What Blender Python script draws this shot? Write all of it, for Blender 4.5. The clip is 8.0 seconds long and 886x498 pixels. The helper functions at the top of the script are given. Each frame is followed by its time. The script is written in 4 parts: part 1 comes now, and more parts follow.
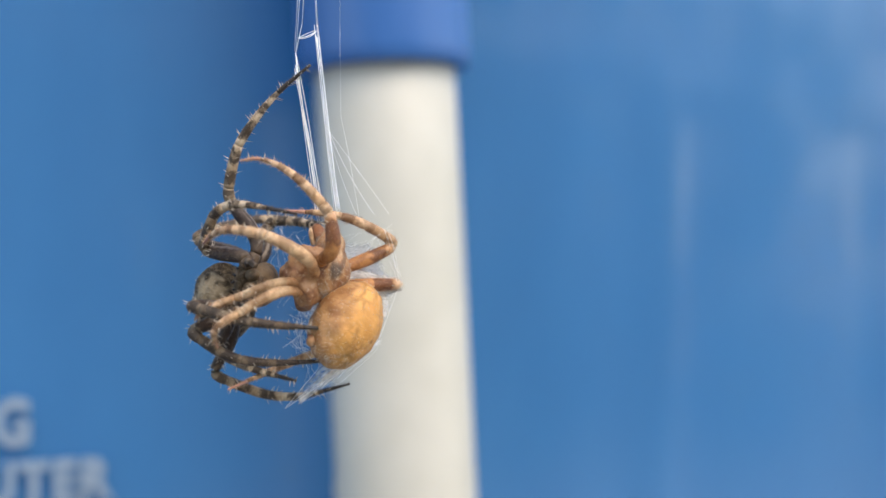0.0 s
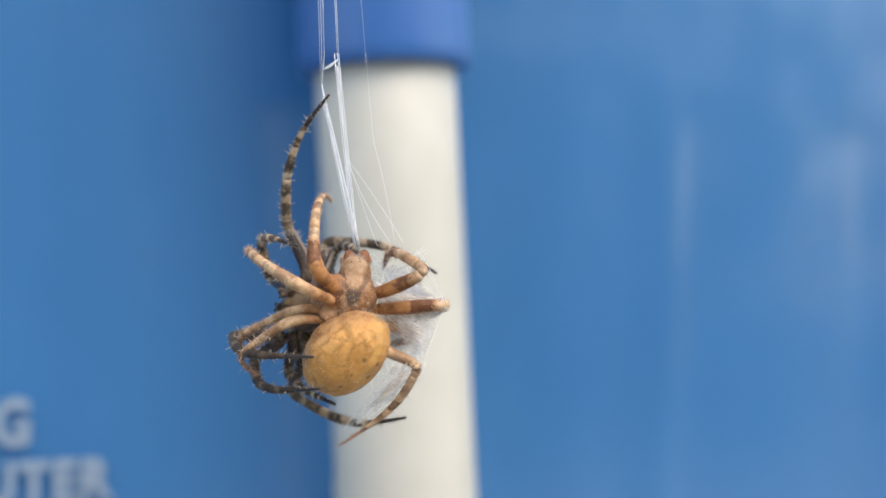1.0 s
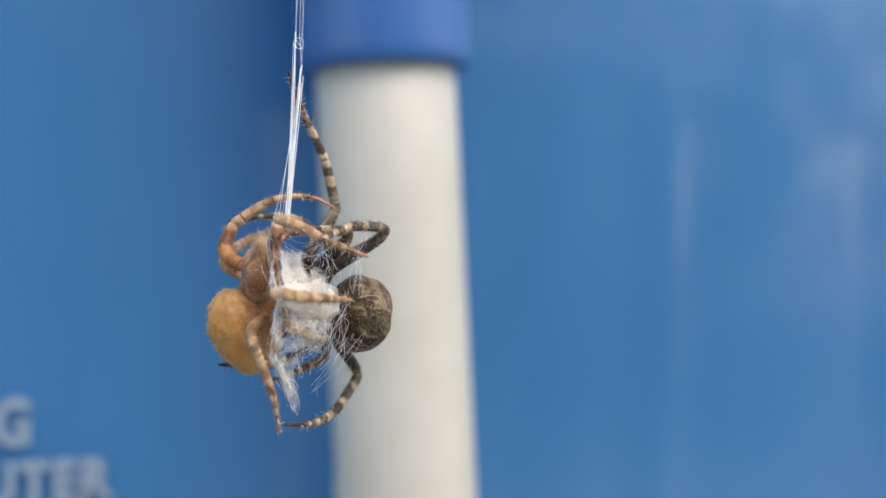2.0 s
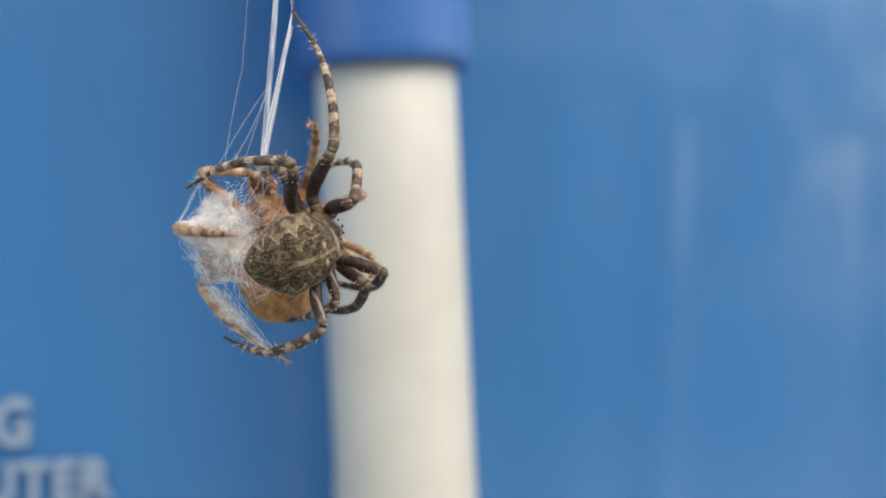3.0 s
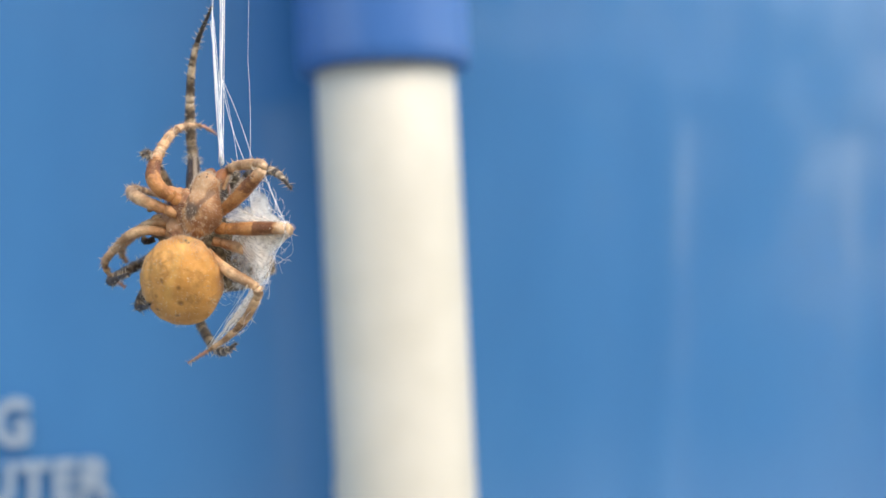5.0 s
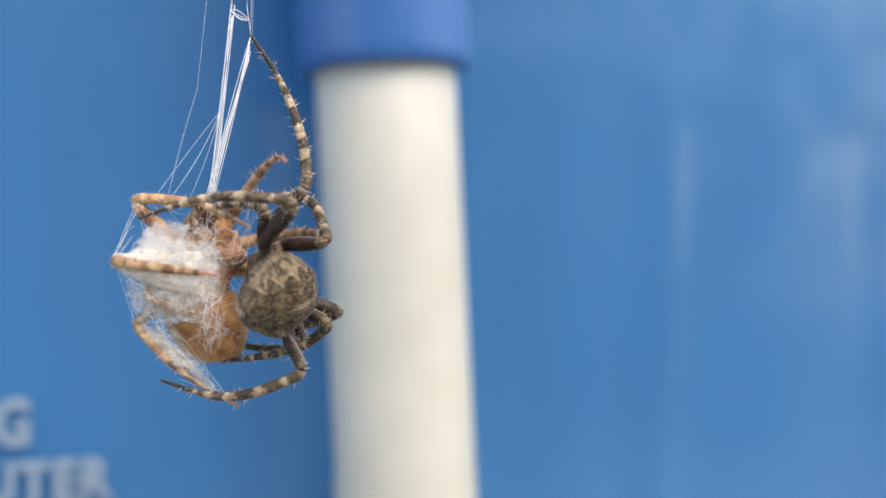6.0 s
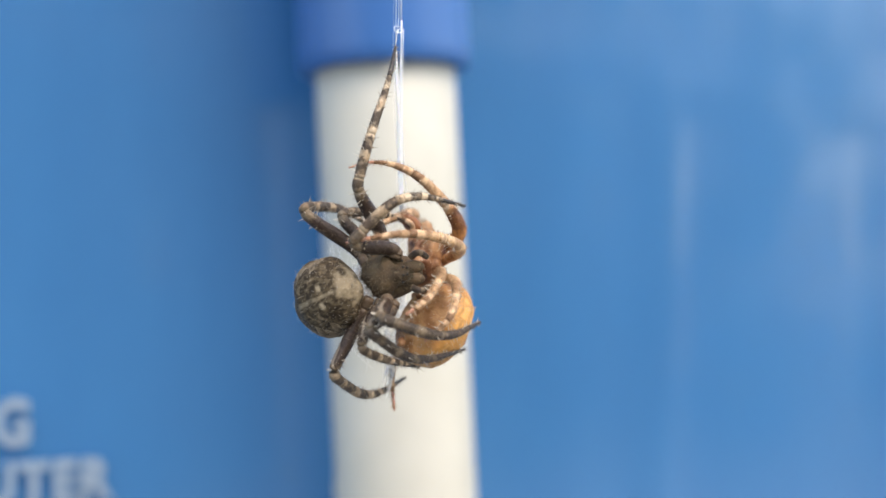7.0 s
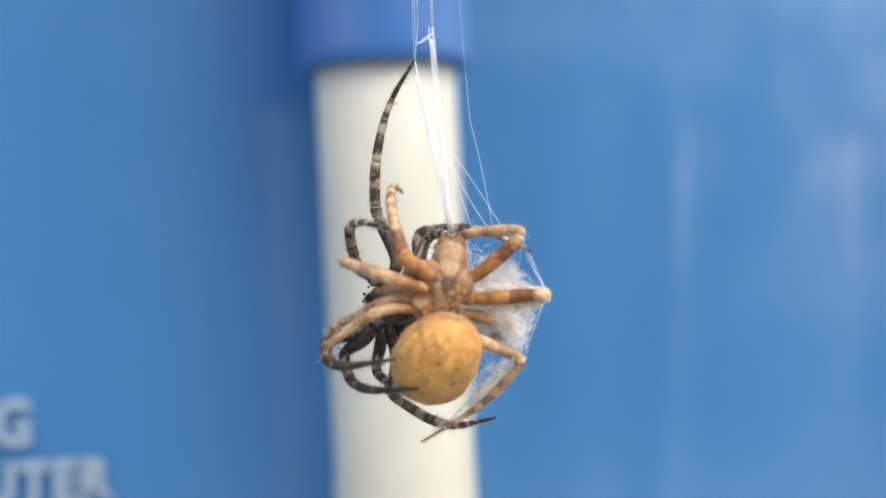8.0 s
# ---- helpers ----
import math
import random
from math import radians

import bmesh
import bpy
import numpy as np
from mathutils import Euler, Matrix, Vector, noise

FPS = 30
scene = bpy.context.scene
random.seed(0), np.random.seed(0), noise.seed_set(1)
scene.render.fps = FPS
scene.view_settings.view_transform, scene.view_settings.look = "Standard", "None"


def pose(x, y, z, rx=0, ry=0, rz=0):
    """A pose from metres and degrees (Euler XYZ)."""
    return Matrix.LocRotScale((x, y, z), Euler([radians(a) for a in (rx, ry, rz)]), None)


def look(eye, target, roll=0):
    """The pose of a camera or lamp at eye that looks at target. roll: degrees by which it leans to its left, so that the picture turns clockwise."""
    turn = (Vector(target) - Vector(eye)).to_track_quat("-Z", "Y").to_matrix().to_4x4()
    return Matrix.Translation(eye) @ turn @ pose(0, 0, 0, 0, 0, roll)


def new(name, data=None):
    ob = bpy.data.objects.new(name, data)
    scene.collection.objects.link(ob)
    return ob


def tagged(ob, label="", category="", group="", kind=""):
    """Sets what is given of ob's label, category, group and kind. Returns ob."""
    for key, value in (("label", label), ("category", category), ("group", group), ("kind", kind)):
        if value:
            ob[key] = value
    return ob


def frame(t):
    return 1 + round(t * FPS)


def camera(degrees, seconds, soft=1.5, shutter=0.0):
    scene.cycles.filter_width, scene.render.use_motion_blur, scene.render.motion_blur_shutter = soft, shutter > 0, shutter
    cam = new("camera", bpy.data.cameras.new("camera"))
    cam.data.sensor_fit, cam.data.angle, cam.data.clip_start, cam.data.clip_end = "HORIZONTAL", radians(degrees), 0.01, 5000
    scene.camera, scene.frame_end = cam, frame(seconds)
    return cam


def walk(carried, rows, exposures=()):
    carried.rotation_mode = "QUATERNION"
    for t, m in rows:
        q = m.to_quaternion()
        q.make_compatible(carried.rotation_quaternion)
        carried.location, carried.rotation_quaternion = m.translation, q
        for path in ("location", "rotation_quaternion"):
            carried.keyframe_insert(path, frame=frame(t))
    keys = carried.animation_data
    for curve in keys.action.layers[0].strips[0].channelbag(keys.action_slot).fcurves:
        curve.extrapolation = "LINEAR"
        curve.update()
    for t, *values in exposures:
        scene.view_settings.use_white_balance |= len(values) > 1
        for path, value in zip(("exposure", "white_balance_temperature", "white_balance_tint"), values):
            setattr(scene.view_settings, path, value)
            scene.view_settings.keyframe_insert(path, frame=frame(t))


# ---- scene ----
cam = camera(40, 8.0)
EYE = Vector((0.0, 0.0, 1.2))
LEVEL = look(EYE, EYE + Vector((0, 1, 0)))
walk(cam, [(0.0, LEVEL), (8.0, LEVEL)], exposures=[(t, 1.75 + e, k + 700, 12) for t, e, k in (
    (0.0, 0.0, 7400), (1.0, 0.0, 7400), (1.5, -0.2, 7300), (3.0, -0.06, 7700), (4.0, -0.06, 7700), (4.5, 0.26, 8100), (4.9, 0.24, 8000),
    (6.0, 0.09, 7600), (6.5, 0.14, 7600), (7.0, 0.22, 7600), (7.5, 0.24, 8000), (8.0, 0.22, 7800))])
cam.data.dof.use_dof, cam.data.dof.focus_distance, cam.data.dof.aperture_fstop = True, 0.1095, 16

MM = 0.001


# ---- light ----
SUN_WAY = Vector((0.50, -0.62, 1.05)).normalized()      # towards the sun
sun = new("sun", bpy.data.lights.new("sun", "SUN"))
sun.data.energy, sun.data.angle, sun.data.color = 0.5, radians(50), (1.0, 0.97, 0.92)
sun.matrix_basis = look((2, -2, 3), Vector((2, -2, 3)) - SUN_WAY)
world = bpy.data.worlds.new("sky")
scene.world = world
world.use_nodes = True
sky = world.node_tree.nodes.new("ShaderNodeTexSky")
sky.sky_type, sky.sun_disc = "NISHITA", False
sky.sun_elevation, sky.sun_rotation = math.asin(SUN_WAY.z), math.atan2(SUN_WAY.x, SUN_WAY.y)
sky.air_density, sky.dust_density = 1.0, 1.0
world.node_tree.links.new(sky.outputs[0], world.node_tree.nodes["Background"].inputs[0])
world.node_tree.nodes["Background"].inputs[1].default_value = 0.15


# ---- materials ----
class Nodes:
    """A short way to write a node material."""

    def __init__(self, name, rough=0.5, metal=0.0, spec=0.5):
        self.mat = bpy.data.materials.new(name)
        self.mat.use_nodes = True
        self.t = self.mat.node_tree
        self.b = self.t.nodes["Principled BSDF"]
        self.b.inputs["Roughness"].default_value = rough
        self.b.inputs["Metallic"].default_value = metal
        self.b.inputs["Specular IOR Level"].default_value = spec

    def put(self, socket, v):
        if isinstance(v, bpy.types.NodeSocket):
            self.t.links.new(v, socket)
        else:
            socket.default_value = v

    def coord(self, which="Object"):
        return self.t.nodes.new("ShaderNodeTexCoord").outputs[which]

    def axis(self, v, i):
        n = self.t.nodes.new("ShaderNodeSeparateXYZ")
        self.put(n.inputs[0], v)
        return n.outputs[i]

    def scaled(self, v, s):
        n = self.t.nodes.new("ShaderNodeMapping")
        self.put(n.inputs["Vector"], v)
        n.inputs["Scale"].default_value = s
        return n.outputs[0]

    def noise(self, v, scale, detail=4, rough=0.55, distortion=0.0):
        n = self.t.nodes.new("ShaderNodeTexNoise")
        self.put(n.inputs["Vector"], v)
        n.inputs["Scale"].default_value, n.inputs["Detail"].default_value = scale, detail
        n.inputs["Roughness"].default_value, n.inputs["Distortion"].default_value = rough, distortion
        return n.outputs[0]

    def voronoi(self, v, scale, feature="F1", rand=1.0):
        n = self.t.nodes.new("ShaderNodeTexVoronoi")
        n.feature = feature
        self.put(n.inputs["Vector"], v)
        n.inputs["Scale"].default_value, n.inputs["Randomness"].default_value = scale, rand
        return n.outputs["Distance"]

    def math(self, op, a, b=0.0, c=0.0):
        n = self.t.nodes.new("ShaderNodeMath")
        n.operation = op
        for s, v in zip(n.inputs, (a, b, c)):
            self.put(s, v)
        return n.outputs[0]

    def t_add(self, v, f):
        n = self.t.nodes.new("ShaderNodeVectorMath")
        self.put(n.inputs[0], v)
        self.put(n.inputs[1], f)
        return n.outputs[0]

    def step(self, v, lo, hi, a=0.0, b=1.0):
        n = self.t.nodes.new("ShaderNodeMapRange")
        n.interpolation_type = "SMOOTHSTEP"
        for s, x in zip(n.inputs, (v, lo, hi, a, b)):
            self.put(s, x)
        return n.outputs[0]

    def mix(self, f, a, b, kind="MIX"):
        n = self.t.nodes.new("ShaderNodeMix")
        n.data_type, n.blend_type = "RGBA", kind
        self.put(n.inputs[0], f)
        for s, v in ((n.inputs[6], a), (n.inputs[7], b)):
            self.put(s, v if isinstance(v, bpy.types.NodeSocket) else (*v, 1))
        return n.outputs[2]

    def bump(self, height, strength=0.3, distance=0.0001):
        n = self.t.nodes.new("ShaderNodeBump")
        self.put(n.inputs["Height"], height)
        n.inputs["Strength"].default_value, n.inputs["Distance"].default_value = strength, distance
        self.put(self.b.inputs["Normal"], n.outputs[0])

    def color(self, c):
        self.put(self.b.inputs["Base Color"], c if isinstance(c, bpy.types.NodeSocket) else (*c, 1))
        return self

    def soft(self, weight, radius, tint=(1.0, 0.5, 0.25)):
        self.b.inputs["Subsurface Weight"].default_value = weight
        self.b.inputs["Subsurface Radius"].default_value = tint
        self.b.inputs["Subsurface Scale"].default_value = radius
        return self


def m_panel():
    n = Nodes("blue_glossy_sheet", 0.14, 0, 1.0)
    n.b.inputs["IOR"].default_value = 1.7
    o = n.coord()
    big = n.noise(n.scaled(o, (1, 1, 0.35)), 16, 5, 0.6)
    n.color(n.mix(n.step(big, 0.3, 0.7), (0.022, 0.146, 0.350), (0.028, 0.170, 0.388)))
    n.put(n.b.inputs["Roughness"], n.step(n.noise(o, 60, 5), 0.3, 0.7, 0.11, 0.17))
    n.bump(n.noise(o, 400, 3), 0.06, 0.0001)
    return n.mat


def m_pvc():
    n = Nodes("white_pvc", 0.38, 0, 0.27)
    o = n.coord()
    n.color(n.mix(n.step(n.noise(o, 90, 5), 0.35, 0.7), (0.54, 0.53, 0.465), (0.50, 0.49, 0.425)))
    n.bump(n.noise(n.scaled(o, (1, 1, 0.05)), 900, 3), 0.08, 0.0002)
    return n.mat


def m_collar():
    n = Nodes("blue_plastic", 0.35, 0, 0.35)
    o = n.coord()
    n.color(n.mix(n.noise(o, 120, 4), (0.026, 0.12, 0.34), (0.03, 0.135, 0.37)))
    n.bump(n.noise(o, 700, 3), 0.1, 0.0002)
    return n.mat


def m_letter():
    n = Nodes("white_print", 0.4)
    n.color(n.mix(n.step(n.noise(n.coord(), 500, 5), 0.35, 0.65), (0.17, 0.26, 0.36), (0.25, 0.33, 0.42)))
    return n.mat


def m_ground():
    n = Nodes("concrete", 0.9)
    o = n.coord()
    n.color(n.mix(n.noise(o, 3, 6), (0.22, 0.21, 0.19), (0.32, 0.31, 0.28)))
    n.bump(n.noise(o, 60, 6), 0.4, 0.004)
    return n.mat


def m_plaster(name, a, b):
    n = Nodes(name, 0.9)
    o = n.coord()
    n.color(n.mix(n.noise(o, 2, 6), a, b))
    n.bump(n.noise(o, 40, 6), 0.4, 0.004)
    return n.mat


def m_orange_abdomen():
    """Ochre skin with faint folds and blotches; the belly (local z below) is redder."""
    n = Nodes("ochre_abdomen_skin", 0.52, 0, 0.3)
    o = n.coord()
    base = n.mix(n.step(n.noise(o, 380, 6, 0.6), 0.32, 0.68), (0.52, 0.242, 0.062), (0.67, 0.345, 0.108))
    z = n.math("ADD", n.axis(o, 2), n.math("MULTIPLY", n.math("SUBTRACT", n.noise(o, 500, 4), 0.5), 0.003))
    belly = n.step(z, -0.0010, 0.0008, 0.95, 0.0)
    base = n.mix(belly, base, n.mix(n.step(n.noise(o, 800, 5), 0.35, 0.65), (0.26, 0.115, 0.045), (0.50, 0.27, 0.12)))
    # crossing folds like the veins of a leaf, and a paler heart line
    x, y = n.axis(o, 0), n.axis(o, 1)
    side = n.math("ABSOLUTE", x)
    warp = n.math("MULTIPLY", n.math("SUBTRACT", n.noise(o, 520, 4, 0.6), 0.5), 0.0022)
    slant = n.math("ADD", n.math("ADD", y, n.math("MULTIPLY", side, -0.75)), warp)
    vein = n.math("ABSOLUTE", n.math("SINE", n.math("MULTIPLY", slant, 2300)))
    fold = n.step(vein, 0.0, 0.34, 1, 0)
    net = n.step(n.voronoi(n.scaled(n.t_add(o, warp), (1.0, 0.62, 1.0)), 640, "DISTANCE_TO_EDGE"), 0.0, 0.24, 1, 0)
    patchy = n.step(n.noise(o, 430, 3), 0.40, 0.62)
    base = n.mix(n.math("MULTIPLY", n.math("MAXIMUM", fold, net), n.math("MULTIPLY", patchy, 0.5)), base, (0.20, 0.080, 0.018))
    heart = n.math("MULTIPLY", n.step(n.math("ADD", side, n.math("MULTIPLY", warp, 0.3)), 0.0001, 0.00055, 1, 0), n.step(y, -0.001, 0.0015, 0.45, 0))
    base = n.mix(heart, base, (0.66, 0.38, 0.12))
    base = n.mix(n.step(n.noise(o, 1500, 3, 0.6), 0.6, 0.75, 0, 0.35), base, (0.60, 0.36, 0.14))
    # three pairs of dark pits along the back
    back = n.step(n.axis(o, 2), 0.0, 0.001)
    for px, py, r in ((0.0008, -0.0018, 0.0002), (0.0011, -0.0001, 0.00024), (0.0009, 0.0016, 0.0002)):
        dx, dy = n.math("SUBTRACT", side, px), n.math("SUBTRACT", y, py)
        far = n.math("SQRT", n.math("ADD", n.math("MULTIPLY", dx, dx), n.math("MULTIPLY", dy, dy)))
        far = n.math("ADD", far, n.math("MULTIPLY", n.math("SUBTRACT", n.noise(o, 900, 3), 0.5), 0.0005))
        base = n.mix(n.math("MULTIPLY", back, n.step(far, r * 0.2, r * 1.5, 0.65, 0)), base, (0.10, 0.04, 0.014))
    fold = n.math("MAXIMUM", n.math("MULTIPLY", fold, -0.5), n.math("MULTIPLY", net, -0.8))
    n.color(base).soft(0.2, 0.0005)
    n.bump(n.math("ADD", n.noise(o, 2400, 5), n.math("MULTIPLY", fold, 0.7)), 0.28, 0.0002)
    return n.mat


def m_grey_abdomen():
    """A dark leaf mark with a scalloped pale edge along the back: local y runs to the tail, z is the back."""
    n = Nodes("mottled_grey_abdomen", 0.75, 0, 0.25)
    o = n.coord()
    x, y = n.axis(o, 0), n.axis(o, 1)
    wob = n.math("MULTIPLY", n.math("SUBTRACT", n.noise(o, 620, 4, 0.6), 0.5), 0.0017)
    ax = n.math("ADD", n.math("ABSOLUTE", x), wob)
    lobe = n.math("ABSOLUTE", n.math("SINE", n.math("ADD", n.math("MULTIPLY", y, 2050), n.math("MULTIPLY", wob, 1700))))
    half = n.math("ADD", 0.0020, n.math("MULTIPLY", lobe, 0.0009))
    half = n.math("ADD", half, n.math("MULTIPLY", y, -0.20))
    out = n.math("SUBTRACT", ax, half)
    inside = n.step(out, -0.0001, 0.00012, 1, 0)
    rim = n.math("MULTIPLY", n.step(out, 0.0, 0.00012), n.step(out, 0.00012, 0.00036, 1, 0))
    fine = n.noise(o, 2000, 4, 0.65)
    dark = n.mix(n.step(fine, 0.40, 0.68), (0.028, 0.018, 0.009), (0.105, 0.074, 0.040))
    # lengthwise streaks in the leaf mark
    streak = n.step(n.noise(n.scaled(o, (1.9, 0.75, 1.0)), 1500, 3, 0.5, 0.8), 0.53, 0.63, 0, 0.65)
    dark = n.mix(streak, dark, (0.155, 0.118, 0.072))
    flank = n.mix(n.step(n.noise(o, 1500, 4, 0.6), 0.38, 0.6), (0.055, 0.038, 0.022), (0.20, 0.148, 0.092))
    c = n.mix(inside, flank, dark)
    c = n.mix(n.math("MULTIPLY", rim, n.step(n.noise(o, 1100, 4), 0.38, 0.6, 0.1, 0.9)), c, (0.37, 0.295, 0.20))
    inner = n.math("ABSOLUTE", n.math("ADD", out, n.math("ADD", 0.0009, n.math("MULTIPLY", lobe, 0.0004))))
    c = n.mix(n.math("MULTIPLY", n.step(inner, 0.00005, 0.00026, 1, 0), n.step(n.noise(o, 1000, 3), 0.44, 0.62, 0.0, 0.6)), c, (0.28, 0.205, 0.125))
    # a pale cross towards the front
    long_arm = n.math("MULTIPLY", n.step(n.math("ADD", n.math("ABSOLUTE", x), n.math("MULTIPLY", wob, 0.4)), 0.0001, 0.00032, 1, 0), n.step(y, 0.0002, 0.0012, 1, 0))
    spot_y = n.math("ABSOLUTE", n.math("ADD", n.math("ADD", y, 0.0024), n.math("MULTIPLY", wob, 0.5)))
    arm = n.math("MULTIPLY", n.step(spot_y, 0.0, 0.00034, 1, 0), n.step(n.math("ABSOLUTE", n.math("SUBTRACT", n.math("ABSOLUTE", x), 0.0008)), 0.0001, 0.0005, 1, 0))
    c = n.mix(n.math("MULTIPLY", n.math("MAXIMUM", n.math("MULTIPLY", long_arm, 0.55), arm), n.step(n.noise(o, 1400, 2), 0.35, 0.55, 0.3, 0.9)), c, (0.40, 0.32, 0.21))
    front = n.step(n.math("ADD", y, n.math("MULTIPLY", wob, 0.6)), -0.0040, -0.0036, 0.8, 0)
    c = n.mix(n.math("MULTIPLY", front, n.step(n.noise(o, 900, 3), 0.35, 0.6)), c, (0.34, 0.265, 0.17))
    n.color(c)
    n.bump(n.noise(o, 2200, 4, 0.6), 0.5, 0.00016)
    return n.mat


def m_shell(name, a, b, c, rough=0.5):
    n = Nodes(name, rough, 0, 0.35)
    o = n.coord()
    col = n.mix(n.step(n.noise(o, 700, 5), 0.35, 0.65), a, b)
    col = n.mix(n.step(n.noise(o, 2500, 3), 0.55, 0.72, 0, 0.6), col, c)
    n.color(col).soft(0.15, 0.0004)
    n.bump(n.noise(o, 3000, 4), 0.5, 0.0001)
    return n.mat


def m_carapace():
    """Tan shield: darker along the middle and round a pit, redder rims."""
    n = Nodes("tan_carapace", 0.5, 0, 0.35)
    o = n.coord()
    x, y = n.axis(o, 0), n.axis(o, 1)
    col = n.mix(n.step(n.noise(o, 700, 5), 0.35, 0.65), (0.44, 0.235, 0.105), (0.22, 0.09, 0.036))
    side = n.math("ADD", n.math("ABSOLUTE", x), n.math("MULTIPLY", n.math("SUBTRACT", n.noise(o, 1100, 3), 0.5), 0.0009))
    head = n.math("MULTIPLY", n.step(y, -0.0002, 0.0009), n.step(side, 0.0006, 0.0012, 0.85, 0))
    col = n.mix(head, col, (0.47, 0.29, 0.16))
    groove = n.math("ABSOLUTE", n.math("SUBTRACT", side, n.math("ADD", 0.0006, n.math("MULTIPLY", y, 0.42))))
    groove = n.math("MULTIPLY", n.step(groove, 0.0001, 0.00035, 0.8, 0), n.math("MULTIPLY", n.step(y, -0.0012, -0.0006), n.step(y, 0.0012, 0.0020, 1, 0)))
    col = n.mix(groove, col, (0.13, 0.065, 0.035))
    rim = n.step(side, 0.0010, 0.0019, 0, 0.75)
    col = n.mix(rim, col, (0.20, 0.085, 0.035))
    dx, dy = n.math("MULTIPLY", x, 1.3), n.math("ADD", y, 0.0008)
    far = n.math("SQRT", n.math("ADD", n.math("MULTIPLY", dx, dx), n.math("MULTIPLY", dy, dy)))
    far = n.math("ADD", far, n.math("MULTIPLY", n.math("SUBTRACT", n.noise(o, 900, 3), 0.5), 0.0008))
    col = n.mix(n.step(far, 0.0004, 0.0012, 0.85, 0), col, (0.075, 0.055, 0.042))
    col = n.mix(n.step(n.noise(o, 2500, 3), 0.55, 0.72, 0, 0.5), col, (0.60, 0.44, 0.29))
    n.color(col).soft(0.15, 0.0004)
    n.bump(n.noise(o, 1500, 5), 0.6, 0.0002)
    return n.mat


def m_limb(name, bases, dark, bands, rough=0.5, soft=0.2, stripe=None):
    """Skin of a limb. U counts its joints (1 to 2 is the femur, 3 to 4 the tibia), V goes round it from its pale side.
    bases: colours by joint; bands: (from, to, strength) of the dark rings; stripe: a pale line along the femur."""
    n = Nodes(name, rough, 0, 0.3)
    uv, o = n.coord("UV"), n.coord()
    u = n.axis(uv, 0)
    wob = n.math("ADD", n.math("MULTIPLY", n.math("SUBTRACT", n.noise(o, 900, 3), 0.5), 0.34), n.math("MULTIPLY", n.math("SUBTRACT", n.noise(o, 2600, 3), 0.5), 0.22))
    w = n.math("ADD", u, wob)
    grain = n.noise(o, 2600, 4, 0.65)
    blotch = n.step(n.noise(o, 800, 5, 0.65), 0.44, 0.64, 0, 0.85)
    base = bases[0][1]
    for at, c in bases[1:]:
        base = n.mix(n.step(w, at - 0.12, at + 0.12), base, c)
    base = n.mix(blotch, base, n.mix(1.0, base, (0.6, 0.53, 0.47), "MULTIPLY"))
    base = n.mix(n.step(grain, 0.35, 0.7, 0.0, 0.7), base, n.mix(1.0, base, (0.62, 0.58, 0.54), "MULTIPLY"))
    ring = 0.0
    for lo, hi, k in bands:
        one = n.math("MULTIPLY", n.step(w, lo - 0.03, lo + 0.05), n.step(w, hi - 0.05, hi + 0.03, k, 0))
        ring = n.math("MAXIMUM", ring, one)
    ring = n.math("MULTIPLY", ring, n.step(n.noise(o, 1500, 3), 0.34, 0.52, 0.6, 1.0))
    col = n.mix(ring, base, n.mix(n.step(grain, 0.4, 0.72), dark, [min(1, v * 1.7 + 0.012) for v in dark]))
    if stripe:
        across = n.math("COSINE", n.math("MULTIPLY", n.axis(uv, 1), 2 * math.pi))
        across = n.math("ADD", across, n.math("MULTIPLY", n.math("SUBTRACT", n.noise(o, 1300, 3), 0.5), 0.25))
        line = n.math("MULTIPLY", n.step(across, 0.78, 0.95), n.step(w, 1.1, 1.3))
        line = n.math("MULTIPLY", line, n.step(w, 1.9, 2.1, 0.85, 0))
        col = n.mix(line, col, stripe)
    n.color(col).soft(soft * 0.5, 0.0003)
    n.bump(n.math("ADD", grain, n.noise(o, 1300, 3)), 0.7, 0.00012)
    return n.mat


def m_plain(name, c, rough=0.4, soft=0.0, low=0.7):
    n = Nodes(name, rough)
    o = n.coord()
    n.color(n.mix(n.noise(o, 1500, 3), c, [v * low for v in c])).soft(soft, 0.0003)
    return n.mat


